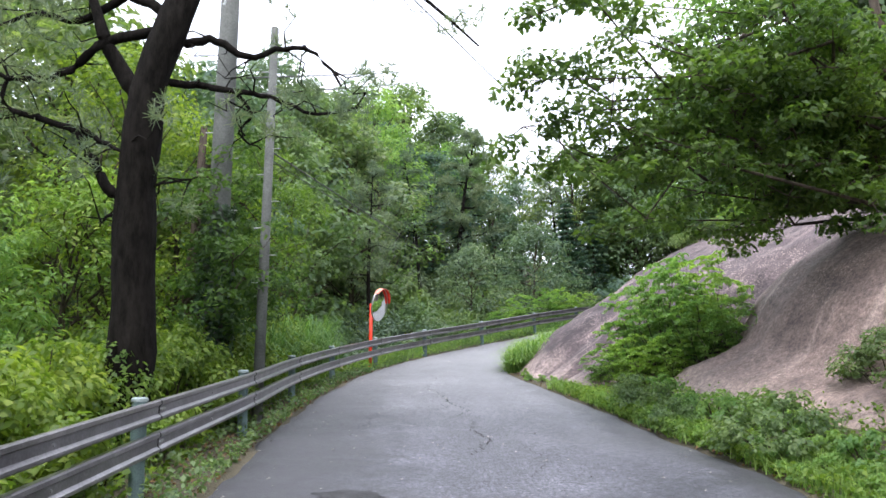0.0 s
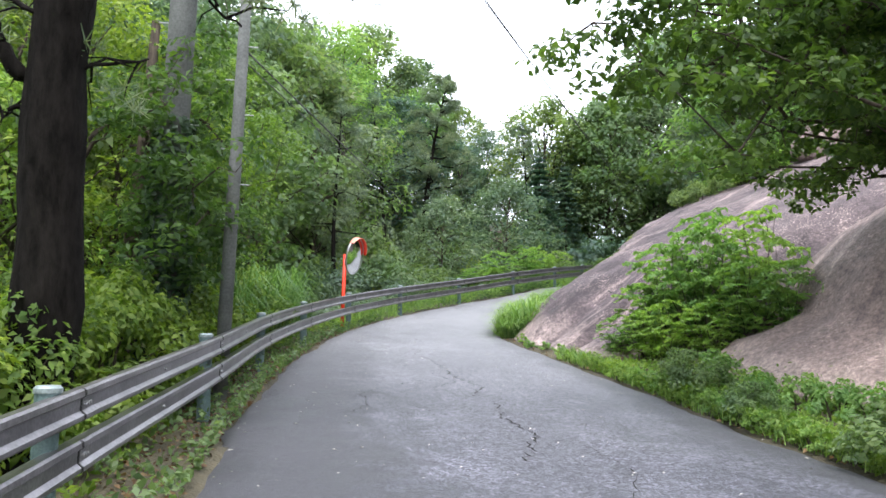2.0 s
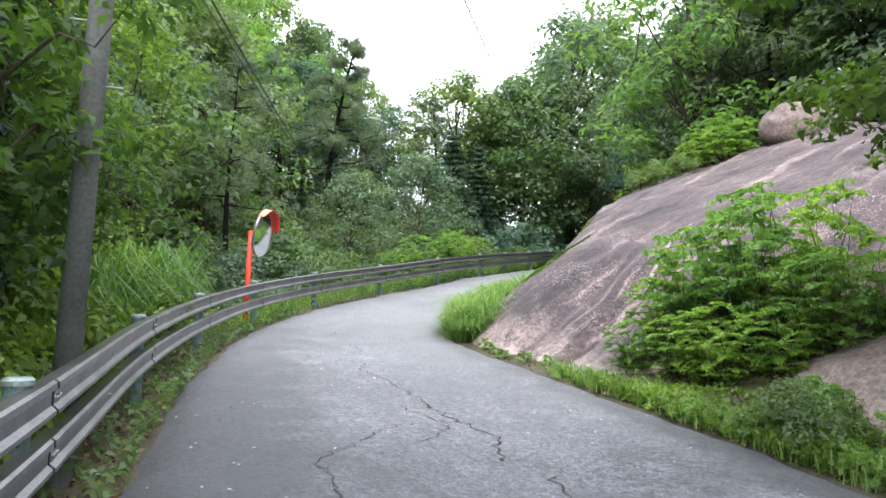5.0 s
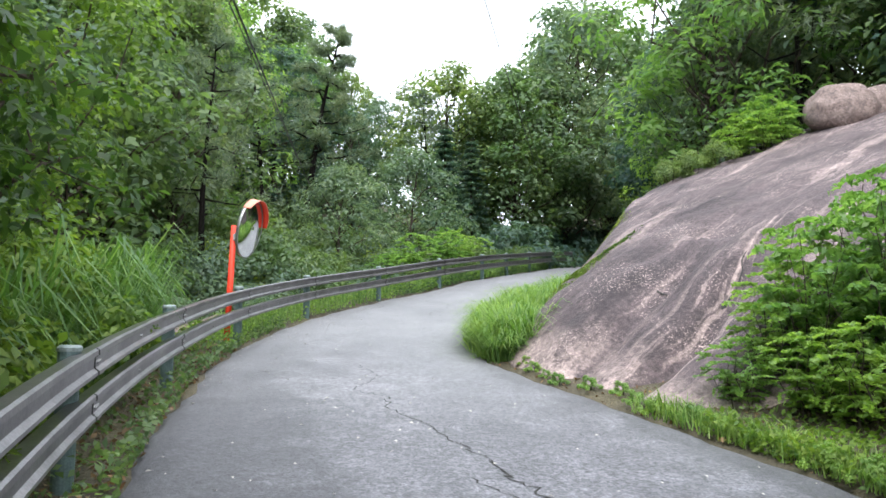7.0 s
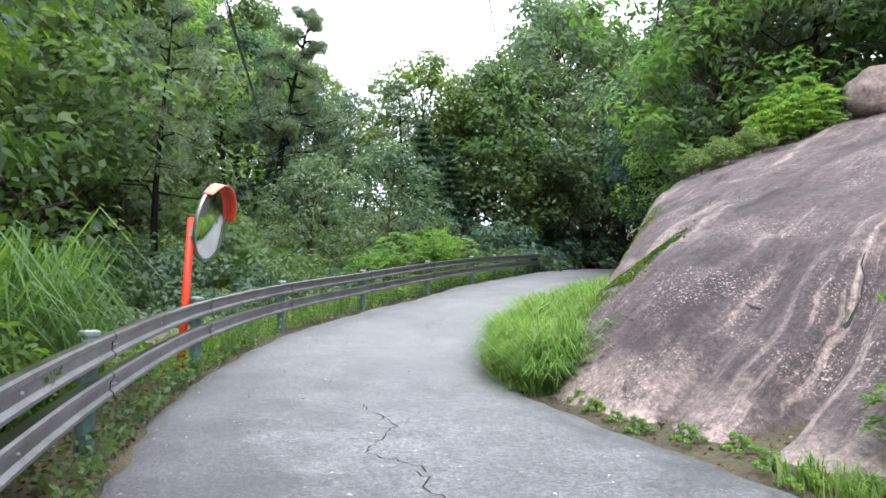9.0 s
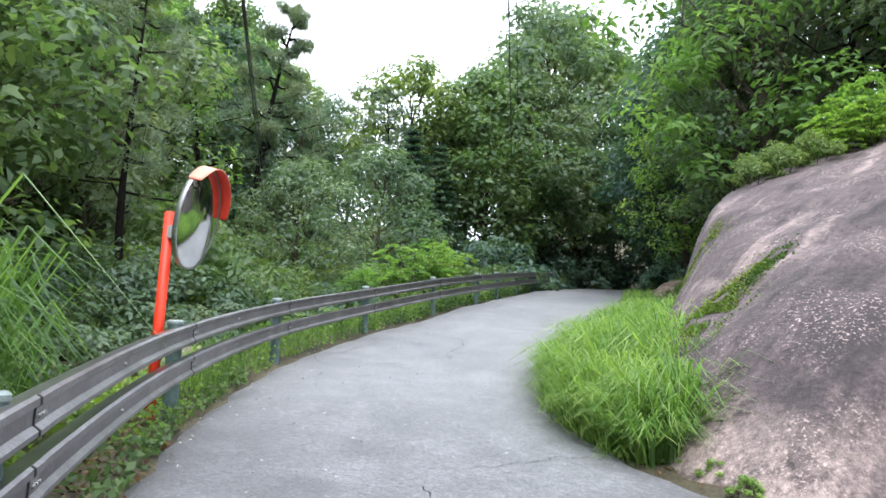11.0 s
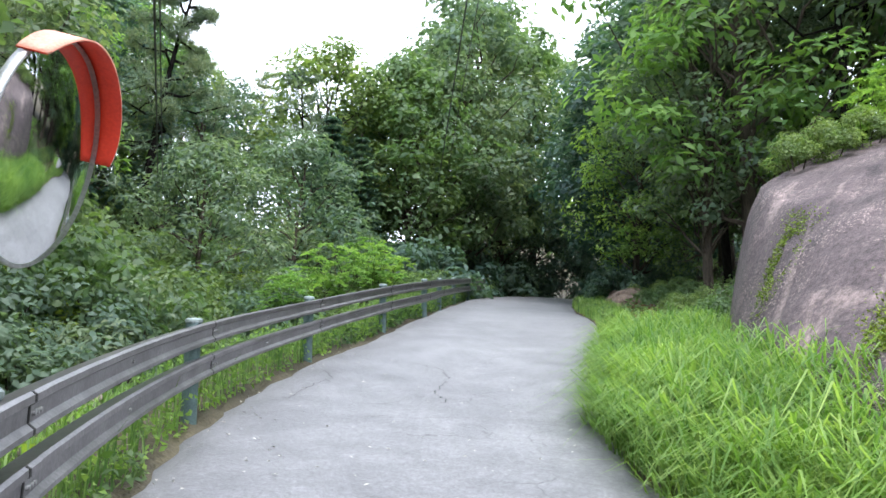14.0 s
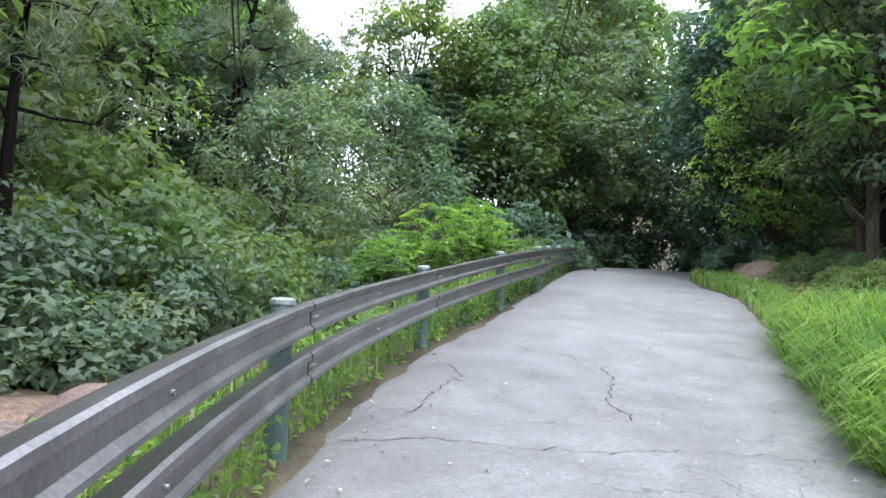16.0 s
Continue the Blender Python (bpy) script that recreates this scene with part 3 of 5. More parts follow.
def rock_heights(xs, yy, foot, prof, north, seed, amp=0.16):
    out = np.zeros((len(yy), len(xs)))
    for j, y in enumerate(yy):
        for i, x in enumerate(xs):
            u = x - foot(y)
            h = prof(u, y)
            nd = north(x, y)
            h = (h - 0.03 * max(0.0, y - 21.0) * min(1.0, u / 3)) * max(0.0, min(1.0, nd)) if u > 0 else -0.5
            b = amp * (0.9 * bumpy(x, y, 0, 0.45, seed) + 0.45 * bumpy(x, y, 3, 1.3, seed) + 0.16 * bumpy(x, y, 7, 4.0, seed))
            flute = 0.10 * bumpy(y * 1.0, u * 0.12, 1, 1.6, seed)
            out[j, i] = h + (b + flute) * min(1.0, max(0.0, u) * 0.8)
    return out


def rock_mesh(name, x0, x1, y0, y1, step, foot, prof, north, seed, mat, label, carve=None):
    xs, yy = np.arange(x0, x1, step), np.arange(y0, y1, step)
    h = rock_heights(xs, yy, foot, prof, north, seed)
    XX, YY = np.meshgrid(xs, yy)
    if carve:
        h = h + carve(XX, YY)
    fx = np.array([foot(y) for y in yy])[:, None]
    z = road_z(np.minimum(XX, fx), YY) + h - 0.12
    z = z + np.where(h < 0.02, -0.4, 0.0)
    me = mesh_np(name, np.stack([XX.ravel(), YY.ravel(), z.ravel()], 1), grid_faces(len(xs), len(yy)))
    lip = me.attributes.new("lip", "FLOAT", "POINT")
    lip.data.foreach_set("value", np.clip(1.0 - (XX - fx) / 0.75, 0, 1).astype(np.float32).ravel())
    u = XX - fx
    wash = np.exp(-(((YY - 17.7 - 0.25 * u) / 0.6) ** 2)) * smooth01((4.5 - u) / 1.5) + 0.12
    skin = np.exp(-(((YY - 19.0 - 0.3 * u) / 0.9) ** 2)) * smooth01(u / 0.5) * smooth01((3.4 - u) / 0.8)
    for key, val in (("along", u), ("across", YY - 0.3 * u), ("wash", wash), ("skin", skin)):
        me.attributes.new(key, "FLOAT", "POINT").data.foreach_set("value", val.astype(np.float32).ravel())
    ob = mesh_object(name, me, mat, smooth=True)
    return tagged(ob, label, "rock outcrop")


def dome_carve(x, y):
    """The ledge with its hollow, the gully below it and the cleft at the near end."""
    u = x - np.interp(y, FOOT_Y, FOOT_X)
    hollow = -0.38 * np.exp(-(((y - 19.8) / 0.8) ** 2)) * smooth01((u - 3.15 - 0.4 * np.abs(y - 19.9)) / 0.12) * np.exp(-np.maximum(0, u - 3.3) / 0.9)
    gully = -0.2 * np.exp(-(((y - 18.55 - 0.3 * u) / 0.2) ** 2)) * smooth01(u / 0.5) * smooth01((2.9 - u) / 0.6)
    rib = 0.12 * np.exp(-(((y - 19.15 - 0.3 * u) / 0.3) ** 2)) * smooth01(u / 0.6) * smooth01((2.8 - u) / 1.0)
    cleft = -0.4 * np.exp(-(((y - 17.6 - 0.3 * u) / 0.2) ** 2)) * smooth01(u / 0.6) * smooth01((3.2 - u) / 1.0)
    scoop = -0.22 * np.exp(-(((y - 22.3) / 0.5) ** 2)) * np.exp(-(((u - 3.0) / 0.6) ** 2))
    return hollow + gully + rib + cleft + scoop


FOOT_Y, FOOT_X = [8, 12.5, 14.5, 15.5, 16.0, 16.5, 17.0, 17.6, 18.2, 19.0, 19.8, 20.9, 22.0, 30], [6.2, 6.0, 5.6, 4.9, 4.0, 3.1, 2.6, 2.42, 2.27, 2.08, 1.93, 1.8, 1.7, 1.2]


def dome_foot(y):
    return float(np.interp(y, FOOT_Y, FOOT_X))


def dome_north(x, y):
    """1 well inside, 0 at the rounded far end of the dome."""
    d = ((x - 1.85) * 0.663 - (y - 22.0) * 0.749) / float(np.interp(y, [21.5, 25.5], [2.4, 0.8]))
    return min(1 - max(0.0, 1 - max(0.0, d)) ** 1.9, float(smooth01((y - 12.6) / 2.2)), float(smooth01((27.6 - y) / 1.2)))


DOME = ([0, 0.25, 0.6, 1.2, 2.0, 3.0, 4.0, 5.5, 8, 12, 16], [0, 0.32, 0.66, 1.06, 1.5, 2.02, 2.45, 3.05, 4.15, 5.7, 6.7])
STEEP = ([0, 0.3, 1.0, 1.6, 2.0, 2.6, 3.3, 4.0, 5.5, 8, 12, 16], [0, 0.26, 0.66, 0.98, 1.3, 1.8, 2.25, 2.6, 3.2, 4.25, 5.7, 6.7])


def dome_rise(u, y):
    """Height over the foot: rounded at the far end, a steep face at the near end."""
    k = float(smooth01((20.0 - y) / 1.6))
    return (1 - k) * float(np.interp(u, DOME[0], DOME[1])) + k * float(np.interp(u, STEEP[0], STEEP[1]))

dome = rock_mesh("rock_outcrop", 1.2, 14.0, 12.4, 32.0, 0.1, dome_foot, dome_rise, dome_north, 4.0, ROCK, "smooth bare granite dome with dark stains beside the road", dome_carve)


def low_foot(y):
    return float(np.interp(y, [6, 9, 11, 13, 14.4, 15.6, 16.4, 17.4], [5.2, 4.8, 4.3, 3.95, 4.0, 4.6, 5.2, 6.0]))


LOW = ([0, 0.25, 0.6, 1.1, 1.5, 2.0, 2.6, 3.4, 5, 8], [0, 0.5, 0.78, 0.98, 1.2, 2.0, 2.6, 3.1, 3.9, 4.8])
rock_mesh("rock_outcrop", 4.0, 12.0, 5.0, 17.6, 0.1, low_foot, lambda u, y: float(np.interp(u, LOW[0], LOW[1])), lambda x, y: min(float(smooth01((17.4 - y) / 0.8)), float(smooth01((y - 5.2) / 1.5))), 9.0, PALEROCK, "pale cracked granite face behind shrubs")


def boulder(x, y, z, sx, sy, sz, mat, label, seed, name="boulder", rz=0.0):
    bm = bmesh.new()
    bmesh.ops.create_icosphere(bm, subdivisions=4, radius=1)
    for v in bm.verts:
        n = 1 + 0.25 * bumpy(*v.co, 1.1, seed) + 0.1 * bumpy(*v.co, 3.0, seed) + 0.03 * bumpy(*v.co, 9.0, seed)
        v.co = Vector((v.co.x * sx * n, v.co.y * sy * n, v.co.z * sz * n))
    ob = mesh_object(name, bm, mat, smooth=True)
    ob.matrix_world = pose(x, y, z, 0, 0, rz)
    return tagged(ob, label, "boulder")


boulder(12.6, 25.0, 7.85, 0.9, 0.85, 0.75, PALEROCK, "pale rounded boulder on top of the rock dome", 2.0)
boulder(14.0, 25.0, 7.9, 1.0, 1.0, 0.75, PALEROCK, "pale rounded boulder on top of the rock dome", 5.0)
for k, (x, y, s) in enumerate([(-1.7, 27.6, 0.5), (-2.3, 28.3, 0.65), (-1.6, 28.9, 0.5), (-2.6, 29.5, 0.6), (-1.9, 29.9, 0.45), (-1.2, 28.2, 0.4), (-3.3, 28.9, 0.6), (-0.9, 29.3, 0.45), (-2.0, 26.8, 0.45), (-2.9, 27.4, 0.5), (-1.4, 26.9, 0.35), (-0.3, 30.2, 0.4), (-2.6, 30.2, 1.2), (-1.4, 31.0, 1.0), (-3.8, 30.6, 1.1), (-2.2, 28.8, 0.9), (-3.4, 28.6, 0.9)]):
    boulder(x, y, gz(x, y) - 0.1, s * 1.15, s * 0.9, s * 0.5, STONE, "pinkish stream boulder below the road", 20.0 + k, rz=40 * k)


# ---- plants ----
def leaf_quads(centres, size, rng, tilt=0.9, slim=0.5, normals=None):
    """Diamond leaves, each bent along its rib, at the centres."""
    n = len(centres)
    nor = rng.normal(size=(n, 3)) * tilt
    nor[:, 2] += 0.9
    if normals is not None:
        nor = nor + 1.3 * normals
    nor /= np.linalg.norm(nor, axis=1)[:, None]
    ax = rng.normal(size=(n, 3))
    ax -= (ax * nor).sum(1)[:, None] * nor
    ax /= np.linalg.norm(ax, axis=1)[:, None]
    sd = np.cross(nor, ax)
    s = size * rng.uniform(0.65, 1.3, n)[:, None]
    c = np.asarray(centres)
    v = np.stack([c - ax * s * 0.5, c + sd * s * slim * 0.5 + nor * s * 0.08, c + ax * s * 0.5 - nor * s * 0.12, c - sd * s * slim * 0.5 + nor * s * 0.08], 1).reshape(-1, 3)
    return v, np.arange(n * 4).reshape(-1, 4)


def spread(rng, centre, radii, n, flat=1.0):
    p = rng.normal(size=(n, 3))
    p /= np.linalg.norm(p, axis=1)[:, None]
    p *= rng.uniform(0.35, 1, n)[:, None] ** 0.6
    return np.asarray(centre) + p * np.asarray(radii)


def outward(p, centre):
    """Unit directions away from the middle of a clump."""
    d = p - np.asarray(centre)
    return d / (np.linalg.norm(d, axis=1)[:, None] + 1e-6)


def limb_path(rng, a, b, k=5, wob=0.12):
    a, b = np.asarray(a, float), np.asarray(b, float)
    L = np.linalg.norm(b - a)
    pts = [a + (b - a) * (i / k) + (rng.normal(size=3) * wob * L * 0.5 if 0 < i < k else 0) for i in range(k + 1)]
    return [tuple(p) for p in pts]


def broadleaf(name, seed, h, spread_r, clear, n_cl, per, leaf, mat, slim=0.55, droop=0.0):
    """A broad-leaved tree: tapering trunk, limbs to each leaf clump, crown of leaves in layers. Returns (trunk mesh, crown mesh)."""
    rng = np.random.default_rng(seed)
    bms = []
    r0 = 0.012 * h + 0.04
    bend = rng.normal(size=2) * 0.05 * h
    trunk = [(bend[0] * f * f, bend[1] * f * f, h * 0.86 * f - 0.4 * (f == 0)) for f in np.linspace(0, 1, 8)]
    bms.append(tube(trunk, [r0 * (1 - 0.85 * f) for f in np.linspace(0, 1, 8)], 8))
    cs, ns = [], []
    for k in range(n_cl):
        f = clear + (1 - clear) * ((k + rng.uniform(0, 1)) / n_cl)
        env = spread_r * (math.sin(math.pi * min(1, (f - clear) / (1 - clear) * 0.82 + 0.16)) ** 0.7)
        ang = k * 2.4 + rng.normal() * 0.4
        rad = env * rng.uniform(0.45, 1.05)
        top = np.array([bend[0] * f * f + rad * math.cos(ang), bend[1] * f * f + rad * math.sin(ang), h * f + rng.normal() * 0.15 - droop * rad])
        j = max(0.12, f - 0.12 - 0.1 * rad / spread_r)
        base = np.array([bend[0] * j * j, bend[1] * j * j, h * 0.86 * j])
        if k % 2 == 0:
            bms.append(tube(limb_path(rng, base, top, 4), [r0 * 0.32 * (1 - j * 0.5), r0 * 0.25, r0 * 0.18, r0 * 0.12, 0.008], 5))
        size = spread_r * rng.uniform(0.2, 0.36)
        m = int(per * rng.uniform(0.7, 1.3))
        cs.append(spread(rng, top, (size * 1.15, size * 1.15, size * 0.6), m))
        ns.append(outward(cs[-1], top - np.array([0, 0, size * 0.25])))
    v, f = leaf_quads(np.concatenate(cs), leaf, rng, 0.5, slim, np.concatenate(ns))
    tr = bpy.data.meshes.new(name + "_trunk")
    b = join_bm(bms)
    b.to_mesh(tr)
    b.free()
    tr.materials.append(BARK)
    cr = mesh_np(name + "_crown", v, f)
    cr.materials.append(mat)
    return tr, cr


def conifer(name, seed, h, spread_r, levels, mat, per=70, start=0.12):
    """A dark spire: whorls of drooping boughs hung with needle sprays."""
    rng = np.random.default_rng(seed)
    bms = [tube([(0, 0, -0.4), (0, 0, h * 0.5), (0, 0, h)], [0.014 * h + 0.03, 0.008 * h + 0.02, 0.01], 8)]
    cs = []
    for k in range(levels):
        f = start + (1 - start) * k / levels
        L = spread_r * (1 - f) ** 0.75 * rng.uniform(0.8, 1.1) + 0.15
        for a in range(6):
            ang = a * math.tau / 6 + k * 0.7 + rng.normal() * 0.2
            ll = L * rng.uniform(0.7, 1.15)
            tip = np.array([ll * math.cos(ang), ll * math.sin(ang), h * f - ll * 0.22])
            root = np.array([0, 0, h * f])
            if a % 2 == 0:
                bms.append(tube([tuple(root), tuple((root + tip) / 2 + (0, 0, 0.05)), tuple(tip)], [0.03, 0.02, 0.008], 4))
            t = rng.uniform(0.15, 1.0, per)[:, None]
            w = 0.32 * ll * (1.1 - t * 0.8)
            side = np.array([-math.sin(ang), math.cos(ang), 0])
            cs.append(root + (tip - root) * t + side * rng.uniform(-1, 1, per)[:, None] * w + np.array([0, 0, 1]) * rng.uniform(-0.35, 0.12, per)[:, None] * ll * 0.3)
    cs = np.concatenate(cs)
    v, f = leaf_quads(cs, 0.3, rng, 0.55, 0.35)
    tr = bpy.data.meshes.new(name + "_trunk")
    b = join_bm(bms)
    b.to_mesh(tr)
    b.free()
    tr.materials.append(BARK)
    cr = mesh_np(name + "_crown", v, f)
    cr.materials.append(mat)
    return tr, cr


def needle_tufts(centres, rng, length, per):
    """Bunches of thin needles round each centre."""
    n = len(centres) * per
    c = np.repeat(np.asarray(centres), per, 0)
    d = rng.normal(size=(n, 3))
    d[:, 2] += 0.5
    d /= np.linalg.norm(d, axis=1)[:, None]
    s = np.cross(d, rng.normal(size=(n, 3)))
    s /= np.linalg.norm(s, axis=1)[:, None]
    L = length * rng.uniform(0.7, 1.2, n)[:, None]
    w = length * 0.05
    v = np.stack([c - s * w, c + s * w, c + d * L + s * w * 0.4, c + d * L - s * w * 0.4], 1).reshape(-1, 3)
    return v, np.arange(n * 4).reshape(-1, 4)


def pine(name, seed, h, clear, spread_r, n_br, tufts, per, length, lean=(0.0, 0.0), r0=0.16):
    """A red pine: bare leaning trunk, crooked limbs, flat pads of needle tufts."""
    rng = np.random.default_rng(seed)
    def at(f):
        return np.array([lean[0] * f * h + 0.2 * math.sin(f * 5 + seed) * f, lean[1] * f * h + 0.2 * math.sin(f * 4), h * f - (0.4 if f == 0 else 0)])
    bms = [tube([tuple(at(f)) for f in np.linspace(0, 1, 10)], [r0 * (1 - 0.88 * f) for f in np.linspace(0, 1, 10)], 10)]
    cs = []
    for k in range(n_br):
        f = clear + (1 - clear) * (k + 0.5) / n_br
        ang = k * 2.4 + rng.normal() * 0.3
        L = spread_r * (1.05 - 0.75 * (f - clear) / (1 - clear)) * rng.uniform(0.6, 1.15)
        tip = at(f) + np.array([L * math.cos(ang), L * math.sin(ang), L * rng.uniform(0.0, 0.4)])
        path = limb_path(rng, at(f), tip, 4, 0.16)
        bms.append(tube(path, [r0 * 0.3, r0 * 0.22, r0 * 0.16, r0 * 0.1, 0.012], 5))
        for q in (2, 3, 4):
            cs.append(spread(rng, path[q], (0.36 * L, 0.36 * L, 0.12 * L), tufts // 3))
    cs.append(spread(rng, at(1.0), (0.3, 0.3, 0.5), tufts))
    v, f = needle_tufts(np.concatenate(cs), rng, length, per)
    tr = bpy.data.meshes.new(name + "_trunk")
    b = join_bm(bms)
    b.to_mesh(tr)
    b.free()
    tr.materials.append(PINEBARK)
    cr = mesh_np(name + "_crown", v, f)
    cr.materials.append(NEEDLE)
    return tr, cr


def plant_tree(meshes, x, y, s, rz, label, name="tree", category="tree", dz=0.0, sz=1.0, group="wood round the road"):
    ob = new(name)
    ob.matrix_world = pose(x, y, gz(x, y) + dz, 0, 0, rz) @ Matrix.Diagonal((s, s, s * sz, 1))
    tagged(ob, label, category, group)
    for nm, me in zip(("trunk", "crown"), meshes):
        c = new(nm, me)
        c.parent = ob
    return ob


KINDS = {
    "oak": broadleaf("oak", 11, 9.0, 2.9, 0.22, 66, 105, 0.23, LEAF),
    "oak_b": broadleaf("oak_b", 12, 10.0, 2.6, 0.25, 66, 105, 0.22, LEAFG),
    "locust": broadleaf("locust", 13, 8.0, 2.4, 0.18, 64, 105, 0.19, LEAFB, 0.4),
    "chestnut": broadleaf("chestnut", 14, 7.0, 3.0, 0.12, 60, 105, 0.24, LEAFG, 0.35, 0.12),
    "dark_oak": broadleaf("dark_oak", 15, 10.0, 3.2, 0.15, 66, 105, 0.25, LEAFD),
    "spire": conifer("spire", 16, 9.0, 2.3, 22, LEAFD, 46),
    "near_locust": broadleaf("near_locust", 23, 8.0, 2.4, 0.14, 80, 170, 0.115, LEAF, 0.45),
    "sunny_locust": broadleaf("sunny_locust", 27, 8.0, 2.4, 0.14, 80, 170, 0.115, LEAFY, 0.45),
    "pine": pine("pine", 17, 11.0, 0.35, 2.7, 22, 30, 8, 0.3, (0.05, 0.02)),
    "pine_b": pine("pine_b", 18, 12.0, 0.45, 3.2, 20, 34, 8, 0.3, (-0.08, 0.03)),
}
LABELS = {
    "sunny_locust": "yellow-green locust tree with fine leaflets behind the rail",
    "near_locust": "green locust tree with fine leaflets near the road",
    "oak": "leafy green oak on the wooded slope", "oak_b": "tall grey-green broad-leaved tree on the slope", "locust": "light green locust tree with small leaves",
    "chestnut": "spreading yellow-green chestnut tree with drooping leaves", "dark_oak": "dense dark green tree in the shade of the wood", "spire": "dark conical conifer with drooping boughs",
    "pine": "red pine with crooked limbs and needle pads", "pine_b": "tall leaning red pine with bare lower trunk",
}


def put(kind, x, y, h, rz, sz=1.0):
    base = {"oak": 9, "oak_b": 10, "locust": 8, "near_locust": 8, "sunny_locust": 8, "chestnut": 7, "dark_oak": 10, "spire": 9, "pine": 11, "pine_b": 12}[kind]
    cat = "pine tree" if "pine" in kind else "conifer" if kind == "spire" else "tree"
    return plant_tree(KINDS[kind], x, y, h / base, rz, LABELS[kind], cat.replace(" ", "_"), cat, sz=sz)


# named trees of the view
tall_pine = 17.4 - gz(0.6, 47.6)
plant_tree(pine("lone_pine", 71, tall_pine, 0.42, 2.8, 26, 54, 12, 0.27, (0.15, 0.0), 0.24), 0.6, 47.6, 1.0, 0, "tall leaning red pine standing above the wood against the sky", "pine_tree", "pine tree")
put("spire", 8.2, 47.6, 8.5, 0)
put("spire", 10.2, 49.4, 8.0, 40)
put("chestnut", 5.2, 42.5, 6.5, 10)
put("chestnut", 1.5, 38.0, 5.5, 120)
for x, y, h, k, r in [(-1.0, 44, 11, "pine_b", 0), (-4.5, 38, 12, "oak_b", 30), (-3.0, 33, 9.0, "pine", 80), (-6.5, 30, 11, "oak", 10), (-7.5, 24, 11, "oak_b", 75), (-5.2, 18.5, 7.5, "sunny_locust", 40),
                      (-6.0, 14.5, 8.5, "sunny_locust", 100), (-8.5, 18, 11, "oak", 140), (-9.5, 12, 11, "pine_b", 200), (-8.5, 8.0, 9, "pine", 33), (-12, 15, 12, "oak_b", 15),
                      (-10.5, 27, 12, "dark_oak", 0), (-9, 35, 13, "pine_b", 50), (-13, 22, 13, "oak", 66), (-6.5, 44, 12.5, "pine", 190), (-15, 33, 13, "dark_oak", 99)]:
    put(k, x, y, h, r)
wood = np.random.default_rng(7)
names = ["oak", "oak_b", "dark_oak", "oak", "pine_b", "oak_b", "pine", "oak", "locust"]
taken = []
for _ in range(2500):
    x, y = wood.uniform(-26, 46), wood.uniform(-6, 78)
    xl, xr = float(x_left(y)), float(x_right(y))
    if xl - 7 < x < xr + 3.5 and y < 52:
        continue
    if y < 47 and xl - 12 < x < xl and y > 0:
        continue
    if x > xr and x < 17.5 and y < 31:
        continue
    if x < -14 or x > 24 or (x > 15 and y > 57) or y < 3 or y > 66 or (x > 10 and y < 16):
        continue
    if any((x - a) ** 2 + (y - b) ** 2 < 12.5 for a, b in taken):
        continue
    if 18 < x < 27 and 47 < y < 57:
        continue
    if abs(math.atan2(x, y) - 0.07) < 0.11 and y < 50:
        continue
    taken.append((x, y))
    k = names[int(wood.integers(len(names)))]
    bearing = math.degrees(math.atan2(x + 1.8, y - 12)) if y > 14 else 60
    tall = float(np.interp(bearing, [-10, 2, 8, 14, 20, 30, 40], [12.5, 11.5, 9.5, 9.8, 12.5, 14.5, 14.5]))
    put(k, x, y, tall * float(wood.uniform(0.85, 1.12)), float(wood.uniform(0, 360)), float(wood.uniform(0.92, 1.12)))
    if len(taken) > 50:
        break
# the dark mouth of the wood where the lane goes in; unseen shade trees round the start
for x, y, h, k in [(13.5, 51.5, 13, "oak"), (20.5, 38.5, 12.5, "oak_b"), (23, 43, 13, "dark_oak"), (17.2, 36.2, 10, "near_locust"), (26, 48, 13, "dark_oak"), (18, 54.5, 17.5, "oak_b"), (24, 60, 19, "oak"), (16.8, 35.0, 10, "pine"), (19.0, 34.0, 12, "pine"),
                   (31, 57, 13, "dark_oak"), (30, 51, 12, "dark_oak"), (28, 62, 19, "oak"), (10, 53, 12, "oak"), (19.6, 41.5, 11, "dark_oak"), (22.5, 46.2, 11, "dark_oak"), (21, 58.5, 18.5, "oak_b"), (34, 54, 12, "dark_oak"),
                   # trees (-6.2, 0.5) to (13, 4) are unseen, added to shade the start
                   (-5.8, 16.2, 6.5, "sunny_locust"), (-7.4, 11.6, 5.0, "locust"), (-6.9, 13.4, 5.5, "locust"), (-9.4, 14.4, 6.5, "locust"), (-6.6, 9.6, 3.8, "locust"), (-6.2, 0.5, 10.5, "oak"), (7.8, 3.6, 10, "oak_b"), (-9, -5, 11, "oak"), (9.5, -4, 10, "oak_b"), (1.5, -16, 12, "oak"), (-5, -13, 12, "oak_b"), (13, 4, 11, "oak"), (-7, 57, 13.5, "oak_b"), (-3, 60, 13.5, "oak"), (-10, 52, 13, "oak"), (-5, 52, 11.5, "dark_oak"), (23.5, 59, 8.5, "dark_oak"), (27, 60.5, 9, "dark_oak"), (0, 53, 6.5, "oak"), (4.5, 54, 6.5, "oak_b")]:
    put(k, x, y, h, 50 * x)


